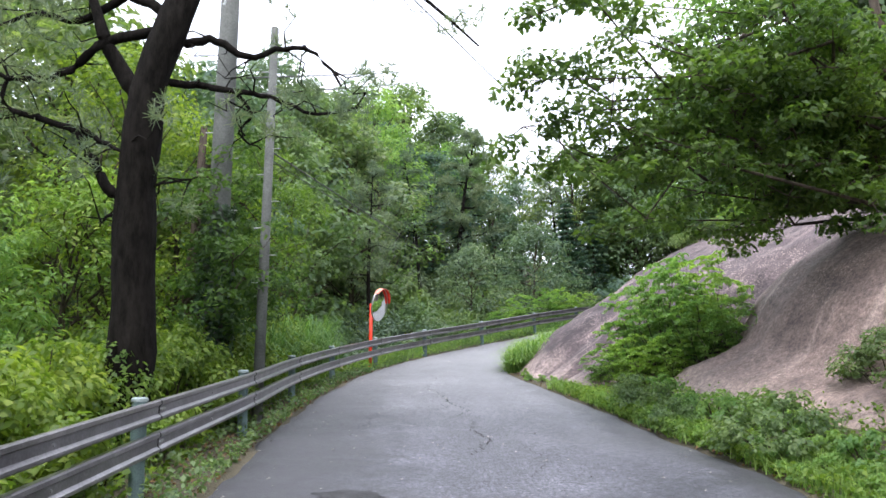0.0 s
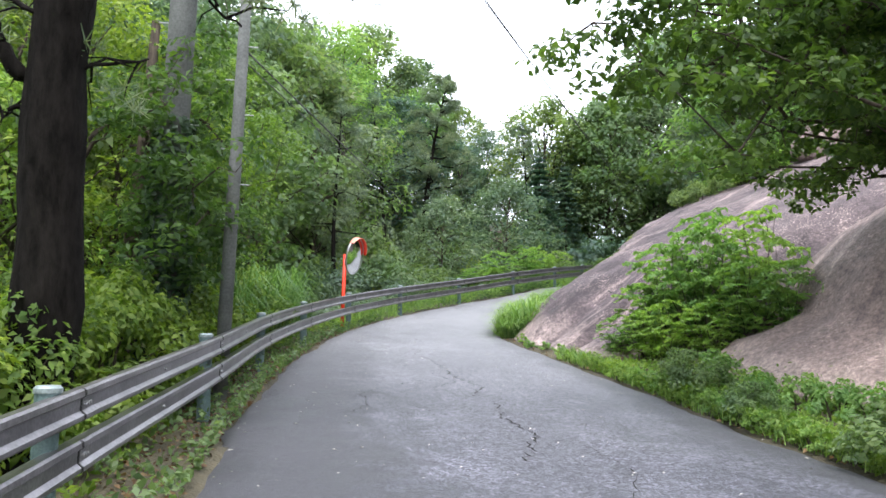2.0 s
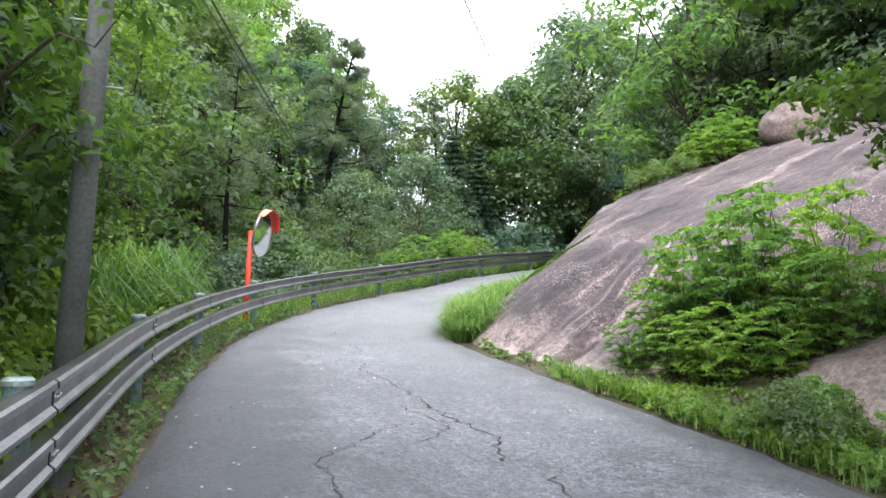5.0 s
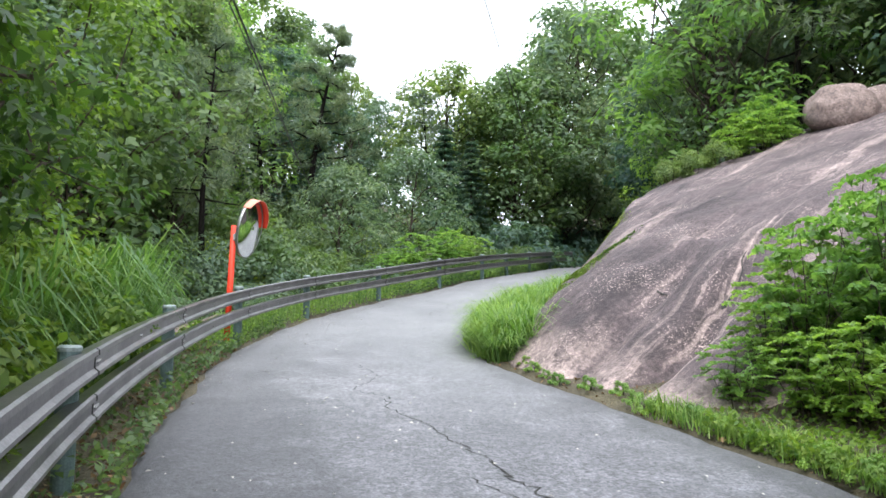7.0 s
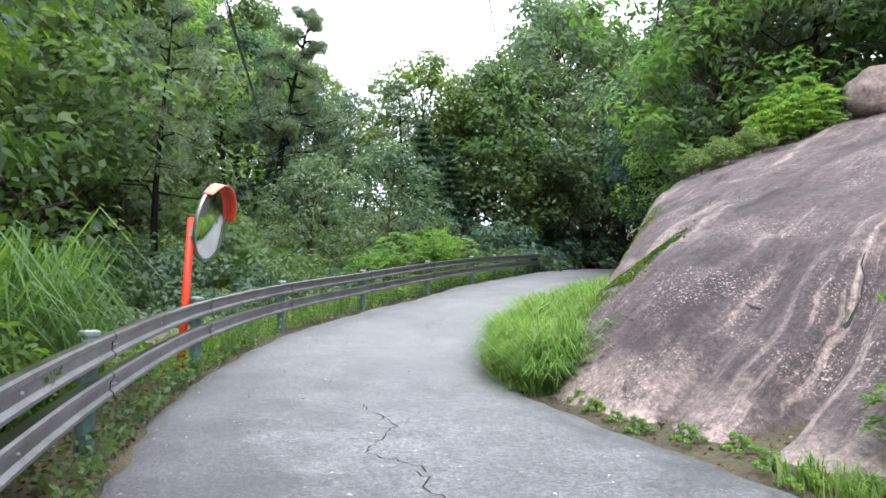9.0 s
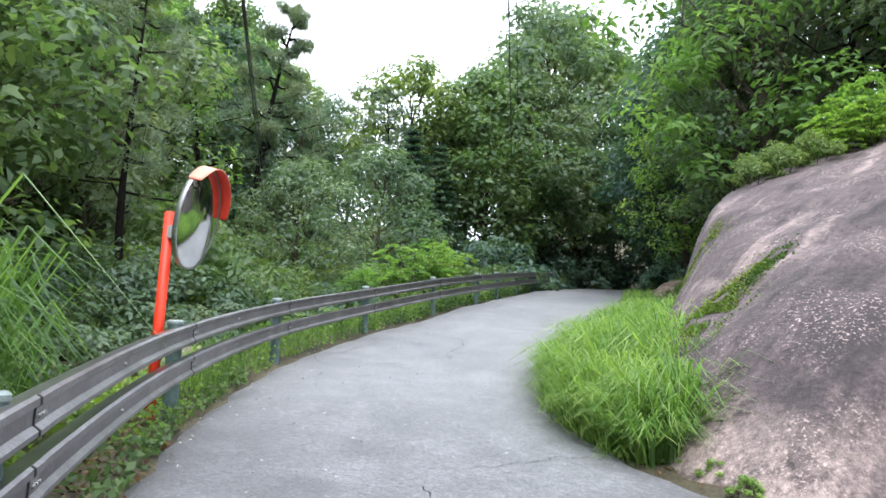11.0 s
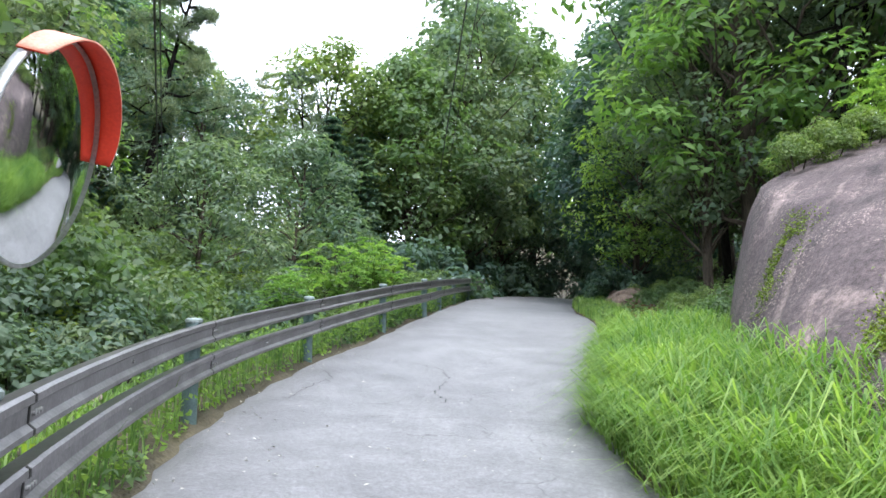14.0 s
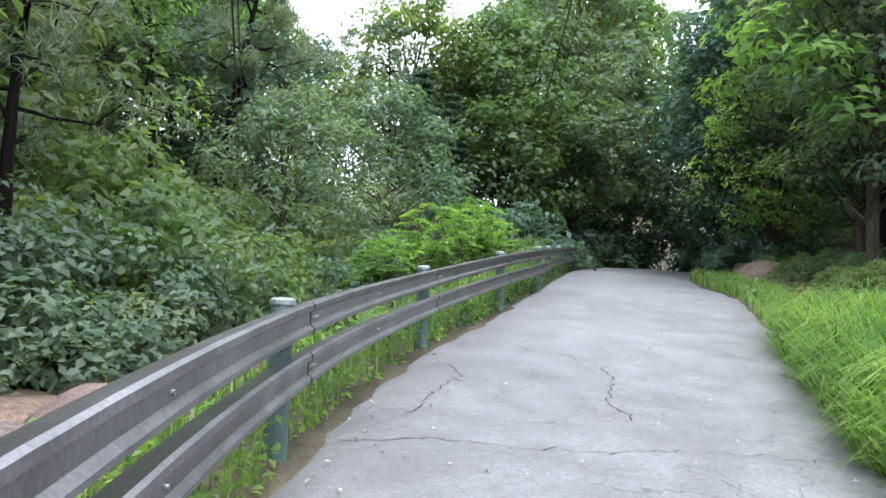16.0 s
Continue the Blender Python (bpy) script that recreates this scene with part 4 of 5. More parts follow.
# hillside trees above the rock
for x, y, h, k in [(19.5, 19.5, 11, "pine_b"), (15.6, 30.2, 12, "pine_b"), (14.4, 33.6, 9.5, "oak_b"), (19.0, 23.5, 12, "pine"), (17.6, 31, 12, "pine"), 
                   (19.5, 27, 13, "oak"), (20, 33, 13, "pine_b"), (17.2, 39.6, 8.0, "locust"), (22, 36.5, 13, "oak_b"), (23, 30, 13, "pine"), (20.5, 26.2, 13, "oak_b")]:
    put(k, x, y, h, 37 * x + y)


# ---- undergrowth ----
def bush_mesh(name, seed, w, h, n_cl, per, leaf, mat, slim=0.5):
    rng = np.random.default_rng(seed)
    cs, ns, bms = [], [], []
    for k in range(n_cl):
        a, r = rng.uniform(0, math.tau), w * math.sqrt(rng.uniform(0, 1))
        z = h * (1 - 0.75 * (r / w) ** 2) * rng.uniform(0.35, 1.0)
        c = (r * math.cos(a), r * math.sin(a), z)
        cs.append(spread(rng, c, (w * 0.26, w * 0.26, h * 0.15), per))
        ns.append(outward(cs[-1], (c[0] * 0.9, c[1] * 0.9, c[2] - h * 0.05)))
        if k % 3 == 0:
            bms.append(tube([(c[0] * 0.2, c[1] * 0.2, -0.3), (c[0] * 0.6, c[1] * 0.6, z * 0.6), c], [0.018, 0.012, 0.004], 4))
    v, f = leaf_quads(np.concatenate(cs), leaf, rng, 0.5, slim, np.concatenate(ns))
    st = bpy.data.meshes.new(name + "_stems")
    b = join_bm(bms)
    b.to_mesh(st)
    b.free()
    st.materials.append(BARK)
    cr = mesh_np(name + "_leaves", v, f)
    cr.materials.append(mat)
    return st, cr


def frond_bush(name, seed, w, h, n_st, mat, leaflet=0.105):
    """A shrub of arching stems with feathered fronds: paired leaflets along each rib."""
    rng = np.random.default_rng(seed)
    cs, nr, bms = [], [], []
    for k in range(n_st):
        a = k * 2.4 + rng.normal() * 0.3
        r = w * math.sqrt((k + 0.6) / n_st) * rng.uniform(0.8, 1.05)
        top = np.array([r * math.cos(a), r * math.sin(a), h * (1 - 0.55 * (r / w) ** 2) * rng.uniform(0.75, 1.1)])
        path = limb_path(rng, (top[0] * 0.25, top[1] * 0.25, -0.2), top, 5, 0.1)
        bms.append(tube(path, [0.014, 0.012, 0.01, 0.008, 0.006, 0.003], 4))
        for q in range(2, 6):
            for _ in range(3):
                fa = rng.uniform(0, math.tau)
                L = rng.uniform(0.25, 0.5) * w
                d = np.array([math.cos(fa), math.sin(fa), rng.uniform(-0.1, 0.45)])
                s = np.array([-math.sin(fa), math.cos(fa), 0])
                t = np.linspace(0.15, 1, 10)[:, None]
                rib = np.array(path[q]) + d * t * L - np.array([0, 0, 0.35]) * t * t * L
                wd = L * 0.2 * (1 - 0.5 * t)
                cs += [rib + s * wd, rib - s * wd]
    v, f = leaf_quads(np.concatenate(cs), leaflet, rng, 0.35, 0.5)
    st = bpy.data.meshes.new(name + "_stems")
    b = join_bm(bms)
    b.to_mesh(st)
    b.free()
    st.materials.append(BARK)
    cr = mesh_np(name + "_leaves", v, f)
    cr.materials.append(mat)
    return st, cr


BUSH = {
    "yellow": (bush_mesh("yellow", 31, 0.85, 1.0, 36, 85, 0.08, LEAFY), "low yellow-green leafy shrub in the roadside undergrowth"),
    "green": (bush_mesh("green", 32, 1.0, 1.2, 36, 85, 0.095, LEAF), "rounded green shrub in the undergrowth"),
    "grey": (bush_mesh("grey", 33, 1.5, 1.7, 46, 95, 0.11, LEAFG), "tangled grey-green shrub covered with climbing vines"),
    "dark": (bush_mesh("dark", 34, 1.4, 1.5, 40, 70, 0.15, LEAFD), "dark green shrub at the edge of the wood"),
    "bright": (frond_bush("bright", 35, 0.85, 1.35, 12, LEAFB), "bright light-green locust shrub with small leaflets"),
    "lush": (bush_mesh("lush", 37, 1.0, 1.25, 40, 80, 0.115, LEAFB, 0.6), "lush light-green leafy shrub on the bank"),
    "weed": (bush_mesh("weed", 36, 0.4, 0.4, 18, 40, 0.07, LEAFB), "small bright green weed clump at the road edge"),
}


def shrub(kind, x, y, s, rz=None, dz=0.0, z=None, sz=1.0):
    me, label = BUSH[kind]
    ob = new("shrub")
    ob.matrix_world = pose(x, y, (gz(x, y) if z is None else z) + dz, 0, 0, 53 * x + 31 * y if rz is None else rz) @ Matrix.Diagonal((s, s, s * sz, 1))
    tagged(ob, label, "shrub", "undergrowth beside the road")
    for nm, m in zip(("stem", "foliage"), me):
        c = new(nm, m)
        c.parent = ob
    return ob


ug = np.random.default_rng(5)
# behind the guard rail, first stretch
for y in np.arange(2.5, 17, 0.8):
    for k in range(2):
        x = float(x_left(y)) - 1.6 - k * 1.05 + ug.normal() * 0.2
        shrub("yellow", x, y + ug.normal() * 0.25, ug.uniform(1.0, 1.35), dz=0.45 + 0.6 * k, sz=1.15)
for y in np.arange(16, 21.9, 0.95):
    for k in range(2):
        x = float(x_left(y)) - 2.6 - k * 1.4 + ug.normal() * 0.2
        shrub(["lush", "green"][k], x, y + ug.normal() * 0.25, ug.uniform(0.8, 1.2), dz=0.1)
for x, y, g, kind in [(-5.4, 19.3, 1.5, "lush"), (-6.2, 20.8, 1.5, "green"), (-5.6, 22.4, 1.5, "lush"), (-6.6, 23.6, 1.6, "green"), (-5.8, 25.2, 1.4, "lush"), (-7.2, 26.4, 1.5, "grey"), (-6.4, 28.2, 1.4, "green"), (-7.6, 21.6, 1.9, "lush"), (-8.2, 24.4, 1.9, "green"), (-8.4, 28.0, 1.7, "grey")]:
    shrub(kind, x, y, g, sz=1.15)
# the slope across the stream
for y in np.arange(25, 42, 1.5):
    for k in range(4):
        x = float(x_left(y)) - 4.4 - k * 1.7 + ug.normal() * 0.35
        kind = ["green", "grey", "yellow", "green", "grey", "green", "grey"][int(ug.integers(7))]
        big = ug.uniform(0.8, 1.25) * (1.0 + 0.22 * k) * (1.45 if kind in ("green", "yellow", "bright") else 1.0)
        dy, tall = ug.normal() * 0.4, ug.uniform(0.9, 1.4)
        if y > 32 or k > 1:
            shrub(kind, x, y + dy, big, sz=tall)
for x, y, s in [(3.6, 34.0, 0.95), (5.0, 35.4, 0.95), (2.4, 33.2, 0.7), (5.9, 37.0, 1.0), (3.4, 36.2, 1.0), (7.4, 39.5, 0.9)]:
    shrub("bright", x, y, s, dz=0.5)
# far side: edge of the wood
for y in np.arange(30, 48, 1.6):
    for k in range(2):
        if y < 39:
            shrub("green", float(x_right(y)) + 2.6 + k * 1.2, y + 0.5 * k, ug.uniform(0.4, 0.6))
        else:
            shrub("dark", float(x_right(y)) + 2.4 + k * 1.9 + ug.normal() * 0.3, y, ug.uniform(0.8, 1.2))
        shrub(["green", "dark"][k], float(x_left(y + 4)) - 1.9 - k * 1.9 + ug.normal() * 0.3, y + 4, ug.uniform(0.8, 1.1))
# right bank, before the rock
for y in np.arange(2, 13.6, 0.5):
    shrub("weed" if ug.uniform() < 0.75 else "green", float(x_right(y)) + 0.45 + ug.normal() * 0.1, y, ug.uniform(0.5, 0.8) * (0.75 if y > 9 else 1.0))
    shrub("weed", float(x_right(y)) + 1.0 + ug.normal() * 0.15, y, ug.uniform(0.8, 1.2))
for x, y, s in [(5.9, 10.0, 0.7), (5.7, 8.6, 0.8), (5.6, 7.6, 1.0), (5.4, 6.4, 1.1)]:
    shrub("green", x, y, s)
for x, y, s, tall in [(4.3, 16.3, 0.95, 1.2), (4.75, 15.6, 1.0, 1.25), (4.5, 17.0, 0.85, 1.1), (3.9, 15.3, 0.7, 0.9), (5.1, 16.3, 1.0, 1.3), (4.05, 16.7, 0.8, 0.9), (3.75, 15.9, 0.6, 0.9), (5.0, 14.6, 0.8, 1.0), (5.5, 15.2, 1.0, 1.2), (4.4, 14.7, 0.6, 0.9), (5.6, 14.2, 0.7, 1.0), (3.4, 16.6, 0.5, 0.9)]:
    shrub("bright", x, y, s, sz=1.15 * tall)
for y in np.arange(8, 20.5, 0.42):
    shrub("weed", float(x_right(y)) + 0.22 + ug.normal() * 0.06, y, ug.uniform(0.35, 0.75) * (0.6 if y > 15.5 else 1.0))
# undergrowth that closes the wood below its crowns
for x, y in [(-9, 44), (-6, 46), (-3, 47.5), (0, 49), (1.5, 44.5), (-4, 43.5), (-7, 40.5), (-10.5, 38.5), (4.5, 49.5), (7, 47), (9, 50), (-12, 35), (-11, 31), (-12, 26.5), (-11.5, 21), (-12, 16), (-11, 11), (-10, 6.5), (11.5, 46.5), (14, 51), (16.5, 53), (26, 46), (29, 53), (21, 57.5), (25, 60.5), (29, 60), (33, 57.5)]:
    shrub("dark" if x > 10 else ("grey" if (x * 7 + y) % 2 < 1 else "green"), x, y, ug.uniform(1.9, 2.6), sz=1.1)
# along the upper edge of the rock
def rock_top(x, y):
    u = x - dome_foot(y)
    h = dome_rise(u, y) - 0.03 * max(0.0, y - 21.0) * min(1.0, u / 3)
    return max(gz(x, y), float(road_z(min(x, dome_foot(y)), y)) - 0.12 + h * max(0.0, min(1.0, dome_north(x, y))))


for x, y, s, k in [(8.6, 26.3, 0.55, "green"), (9.1, 26.1, 0.6, "green"), (9.7, 25.9, 0.6, "green"), (10.3, 25.9, 0.8, "bright"), (10.9, 25.6, 0.95, "bright"), (11.5, 26.0, 0.95, "bright"), (10.6, 26.8, 0.9, "green"),
                   (9.6, 28.4, 0.9, "green"), (11.0, 28.2, 1.1, "bright"), (12.3, 27.0, 1.1, "green"), (13.6, 21.8, 1.0, "bright"), (13.8, 20.0, 1.1, "green"), (13.6, 18.2, 1.0, "bright"), (13.4, 16.6, 1.1, "green")]:
    shrub(k, x, y, s, z=rock_top(x, y) - 0.1)


# ---- grass and ground cover ----
def blades(px, py, pz, rng, height, width, lean=0.5):
    n = len(px)
    a = rng.uniform(0, math.tau, n)
    h = height * rng.uniform(0.55, 1.2, n)
    d = np.stack([np.cos(a), np.sin(a), 0 * a], 1)
    s = np.stack([-np.sin(a), np.cos(a), 0 * a], 1) * (width * rng.uniform(0.7, 1.3, n))[:, None] * 0.5
    l = (lean * rng.uniform(0.2, 1.3, n) * h)[:, None]
    up = np.array([0, 0, 1.0])
    b = np.stack([px, py, pz], 1)
    m = b + d * l * 0.3 + up * (h * 0.62)[:, None]
    t = b + d * l + up * (h * 0.92)[:, None]
    v = np.stack([b - s, b + s, m + s * 0.8, m - s * 0.8, t + s * 0.08, t - s * 0.08], 1).reshape(-1, 3)
    i = np.arange(n)[:, None] * 6
    f = np.concatenate([i + np.array([[0, 1, 2, 3]]), i + np.array([[3, 2, 4, 5]])], 0)
    return v, f


def stuff(name, v, f, mat, label, category):
    ob = mesh_object(name, mesh_np(name, v, f), mat)
    return tagged(ob, label, category, kind="stuff")


gr = np.random.default_rng(8)


def right_strip(n, y0, y1, w0, w1):
    y = gr.uniform(y0, y1, n)
    return x_right(y) + gr.uniform(0, 1, n) ** 0.8 * np.interp(y, [y0, y1], [w0, w1]), y


# tall grass in the crook of the bend, in tufts
def tufts(px, py, per, height, width, lean, rad):
    n = len(px) * per
    a = gr.uniform(0, math.tau, n)
    r = rad * np.sqrt(gr.uniform(0, 1, n))
    bx, by = np.repeat(px, per) + r * np.cos(a), np.repeat(py, per) + r * np.sin(a)
    tall = np.repeat(height * gr.uniform(0.6, 1.25, len(px)), per) * gr.uniform(0.6, 1.15, n)
    a = a + gr.normal(size=n) * 0.9
    d = np.stack([np.cos(a), np.sin(a), 0 * a], 1)
    s = np.stack([-np.sin(a), np.cos(a), 0 * a], 1) * (width * gr.uniform(0.6, 1.3, n))[:, None] * 0.5
    l = (lean * gr.uniform(0.25, 1.3, n) * tall)[:, None]
    up = np.array([0, 0, 1.0])
    b = np.stack([bx, by, ground_z(bx, by) - 0.03], 1)
    h = tall[:, None]
    m1, m2, t = b + d * l * 0.2 + up * h * 0.52, b + d * l * 0.6 + up * h * 0.86, b + d * l * 1.2 + up * h * (0.9 - 0.45 * gr.uniform(0, 1, n)[:, None])
    v = np.stack([b - s, b + s, m1 + s, m1 - s, m2 + s * 0.75, m2 - s * 0.75, t + s * 0.06, t - s * 0.06], 1).reshape(-1, 3)
    i = np.arange(n)[:, None] * 8
    return v, np.concatenate([i + np.array([[0, 1, 2, 3]]), i + np.array([[3, 2, 4, 5]]), i + np.array([[5, 4, 6, 7]])], 0)


ty = gr.uniform(20.3, 29.5, 1150)
wide = np.interp(ty, [20.2, 21.2, 22.5, 27, 29.5], [0.35, 1.2, 2.3, 2.2, 1.8])
off = gr.uniform(0, 1, 1150)
tx = x_right(ty) + 0.05 + off * wide
v, f = tufts(tx, ty, 32, np.minimum(0.42 + 0.45 * off * wide, 0.72), 0.019, 0.95, 0.2)
stuff("tall_grass", v, f, GRASS, "tall bright green grass spilling over the road edge", "grass")
gxs, gys = right_strip(6000, 28, 48, 0.8, 1.6)
v, f = blades(gxs, gys, ground_z(gxs, gys), gr, 0.4, 0.016)
stuff("verge_grass", v, f, GRASS, "short green grass on the far verge", "grass")
gxs, gys = right_strip(5000, 2, 17, 0.9, 0.35)
v, f = blades(gxs, gys, ground_z(gxs, gys), gr, 0.24, 0.012, 0.9)
stuff("verge_grass", v, f, GRASS, "short green grass between road and rock", "grass")
# reeds behind the rail
ty = gr.uniform(14.8, 21.6, 300)
tx = x_left(ty) - gr.uniform(1.2, 2.9, 300)
v, f = tufts(tx, ty, 26, 1.55, 0.035, 0.55, 0.22)
stuff("reed_grass", v, f, GRASS, "tall broad-bladed reed grass behind the rail", "grass")
yy2 = gr.uniform(22.5, 46.0, 2500)
xx2 = x_left(yy2) - gr.uniform(0.1, 1.0, 2500)
v, f = blades(xx2, yy2, ground_z(xx2, yy2), gr, 0.5, 0.014, 0.5)
stuff("verge_grass", v, f, GRASS, "green grass under the guard rail", "grass")


def cover(n, y0, y1, side, w0, w1, size, mat, label, lift=0.12, slim=0.6, power=1.5):
    y = gr.uniform(y0, y1, n)
    off = w0 + gr.uniform(0, 1, n) ** power * (w1 - w0)
    x = x_left(y) - off if side < 0 else x_right(y) + off
    clump = 0.5 + 0.5 * np.sin(x * 3.1 + 2 * np.sin(y * 2.2)) * np.sin(y * 2.7 + x)
    z = ground_z(x, y) + gr.uniform(0, 1, n) * lift * (0.4 + clump)
    v, f = leaf_quads(np.stack([x, y, z], 1), size, gr, 0.7, slim)
    stuff("ground_cover", v, f, mat, label, "ground cover")


cover(7500, 1, 24, -1, 0.02, 3.5, 0.075, LEAF, "low bright green weeds along the road edge", 0.22, 0.6, 2.2)
cover(7000, 1, 24, -1, 0.6, 6.0, 0.11, LEAFY, "yellow-green ground cover below the rail", 0.35)
cover(9000, 21, 46, -1, 0.04, 1.3, 0.07, LEAFB, "low bright weeds under the guard rail", 0.3, 0.6, 1.0)
cover(7000, 30, 46, -1, 0.05, 7.0, 0.10, LEAF, "leafy ground cover beside the stream", 0.3, 0.6, 2.0)
cover(10000, 2, 16, 1, 0.03, 1.9, 0.075, LEAFY, "low leafy weeds on the right verge", 0.2, 0.6, 1.6)
cover(9000, 24, 50, 1, 0.1, 9.0, 0.13, LEAF, "green ground cover at the wood edge", 0.3)
cover(2500, 0, 22, -1, 0.0, 0.7, 0.06, LITTER, "brown dead leaves along the road edge", 0.02, 0.6, 1.0)
cover(1800, 4, 40, 1, 0.0, 1.2, 0.06, LITTER, "brown dead leaves along the verge", 0.02, 0.6, 1.0)


# ivy on the tall pole
ivy_rng = np.random.default_rng(29)
for px, py, reach, r in ((-3.75, 12.3, 3.6, 0.24),):
    n = int(900 * reach * r / 0.24)
    a, zz = ivy_rng.uniform(0, math.tau, n), ivy_rng.uniform(0, 1, n) ** 1.3 * reach
    rr = r + ivy_rng.uniform(0, 0.16, n) * (1.1 - zz / reach)
    away = np.stack([np.cos(a), np.sin(a), 0 * a], 1)
    v, f = leaf_quads(np.stack([px + rr * np.cos(a) + zz * 0.026, py + rr * np.sin(a), gz(px, py) + zz], 1), 0.11, ivy_rng, 0.5, 0.8, away)
    v[:, :2] -= (px, py)
    v[:, 2] -= gz(px, py)
    ivy = empty("ivy", pose(px, py, gz(px, py)), "dark green ivy climbing the lower part of a pole", "climbing plant")
    for k in range(5):
        tw = [(r * 1.02 * math.cos(k * 1.3 + 1.2 * z) + z * 0.026, r * 1.02 * math.sin(k * 1.3 + 1.2 * z), z) for z in np.linspace(-0.1, reach * (0.6 + 0.08 * k), 14)]
        part("stem", tube(tw, [0.014 - 0.0007 * q for q in range(14)], 6), BARK, ivy)
    part("foliage", mesh_np("ivy", v, f), IVY, ivy)


# ---- the near pine ----
def near_pine():
    """An old pine that forks at five metres, with long crooked limbs to both sides."""
    rng = np.random.default_rng(77)
    bx, by = -3.75, 8.9
    z0 = gz(bx, by)
    root = empty("pine_tree", pose(bx, by, z0), "old pine with dark furrowed trunk and crooked bare limbs", "pine tree")

    def at(z):
        w = z + z0
        return np.array([float(np.interp(w, [0, 2.2, 4.0, 5.4, 6.4, 8.0, 10.0], [-3.78, -3.66, -3.66, -3.53, -3.18, -2.75, -2.4])) - bx, 0.08 * math.sin(w * 0.9), z])

    zs = np.linspace(-0.5, 9, 40)
    bm = tube([tuple(at(z)) for z in zs], [0.285 * (1 - 0.5 * max(0, z) / 9) + 0.012 * math.sin(z * 5) for z in zs], 20)
    for v in bm.verts:
        n = bumpy(v.co.x, v.co.y, v.co.z * 0.35, 9.0, 3.0) + 0.6 * bumpy(v.co.x, v.co.y, v.co.z * 0.3, 22.0, 5.0)
        c = Vector(at(v.co.z))
        v.co = c + (v.co - c) * (1 + 0.1 * n)
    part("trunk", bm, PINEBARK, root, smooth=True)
    limbs = [([(-3.58, 5.0), (-3.85, 5.5), (-4.1, 6.0), (-4.32, 6.6), (-4.42, 7.6)], 0.135, -0.1), ([(-3.72, 3.85), (-3.98, 4.05), (-4.16, 4.4), (-4.33, 4.78), (-4.05, 4.62), (-3.75, 4.45)], 0.08, -0.2),
             ([(-4.33, 4.78), (-4.8, 4.95), (-5.25, 5.14), (-5.3, 5.6), (-5.7, 5.9)], 0.05, -0.2), ([(-3.45, 6.1), (-4.05, 5.95), (-4.5, 5.57), (-5.0, 5.42), (-5.4, 5.44), (-6.0, 5.2)], 0.075, -0.3),
             ([(-3.32, 6.0), (-3.1, 5.95), (-2.75, 5.98), (-2.4, 5.77), (-1.9, 5.86), (-1.5, 5.84), (-1.2, 5.35)], 0.07, 0.2), ([(-3.5, 5.42), (-3.0, 5.42), (-2.5, 5.3), (-2.1, 5.28), (-1.5, 5.02), (-0.95, 5.15)], 0.055, 0.3),
             ([(-2.5, 5.3), (-2.3, 5.0), (-2.5, 4.8), (-2.2, 4.6)], 0.03, 0.3), ([(-3.6, 4.05), (-3.37, 4.12), (-2.98, 4.22)], 0.03, 0.1), ([(-3.3, 6.3), (-3.9, 6.6), (-4.55, 6.36), (-5.2, 6.5), (-5.8, 6.3)], 0.075, 0.3),
             ([(-3.0, 7.0), (-1.6, 7.2), (-0.3, 6.75), (0.6, 6.05)], 0.06, 0.5), ([(-3.0, 7.2), (-2.0, 7.4), (-0.9, 7.3), (0.1, 6.6)], 0.05, -0.4), ([(-3.7, 3.7), (-3.95, 3.72), (-4.05, 3.6)], 0.035, -0.1)]
    tips = []
    for pts, r, dy in limbs:
        n = len(pts)
        mid = [np.array([x - bx, dy * i / (n - 1) + 0.06 * math.sin(3 * i + r * 90), z - z0]) for i, (x, z) in enumerate(pts)]
        fine = []
        for i in range((n - 1) * 4 + 1):
            k, f = min(i // 4, n - 2), (i - 4 * min(i // 4, n - 2)) / 4
            p0, p1, p2, p3 = mid[max(k - 1, 0)], mid[k], mid[k + 1], mid[min(k + 2, n - 1)]
            fine.append(0.5 * (2 * p1 + (p2 - p0) * f + (2 * p0 - 5 * p1 + 4 * p2 - p3) * f * f + (3 * p1 - p0 - 3 * p2 + p3) * f**3) + rng.normal(size=3) * 0.012)
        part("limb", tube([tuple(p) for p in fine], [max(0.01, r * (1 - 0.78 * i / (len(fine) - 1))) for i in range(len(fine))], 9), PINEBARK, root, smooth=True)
        for q in range(4, len(fine), 3):
            for _ in range(2):
                e = fine[q] + rng.normal(size=3) * (0.3, 0.4, 0.22)
                part("twig", tube(limb_path(rng, fine[q], e, 3, 0.2), [0.014, 0.011, 0.008, 0.004], 5), PINEBARK, root)
                if q > len(fine) * 0.55:
                    tips.append(e)
    # top three needle layers are unseen, made dense to shade the rail below
    cs = np.concatenate([spread(rng, t, (0.3, 0.3, 0.16), 12) for t in tips] + [spread(rng, at(z), (2.4, 2.6, 0.6), 240) for z in (7.6, 8.4, 9.2)])
    v, f = needle_tufts(cs, rng, 0.13, 12)
    part("crown", mesh_np("needles", v, f), NEEDLE, root)


near_pine()


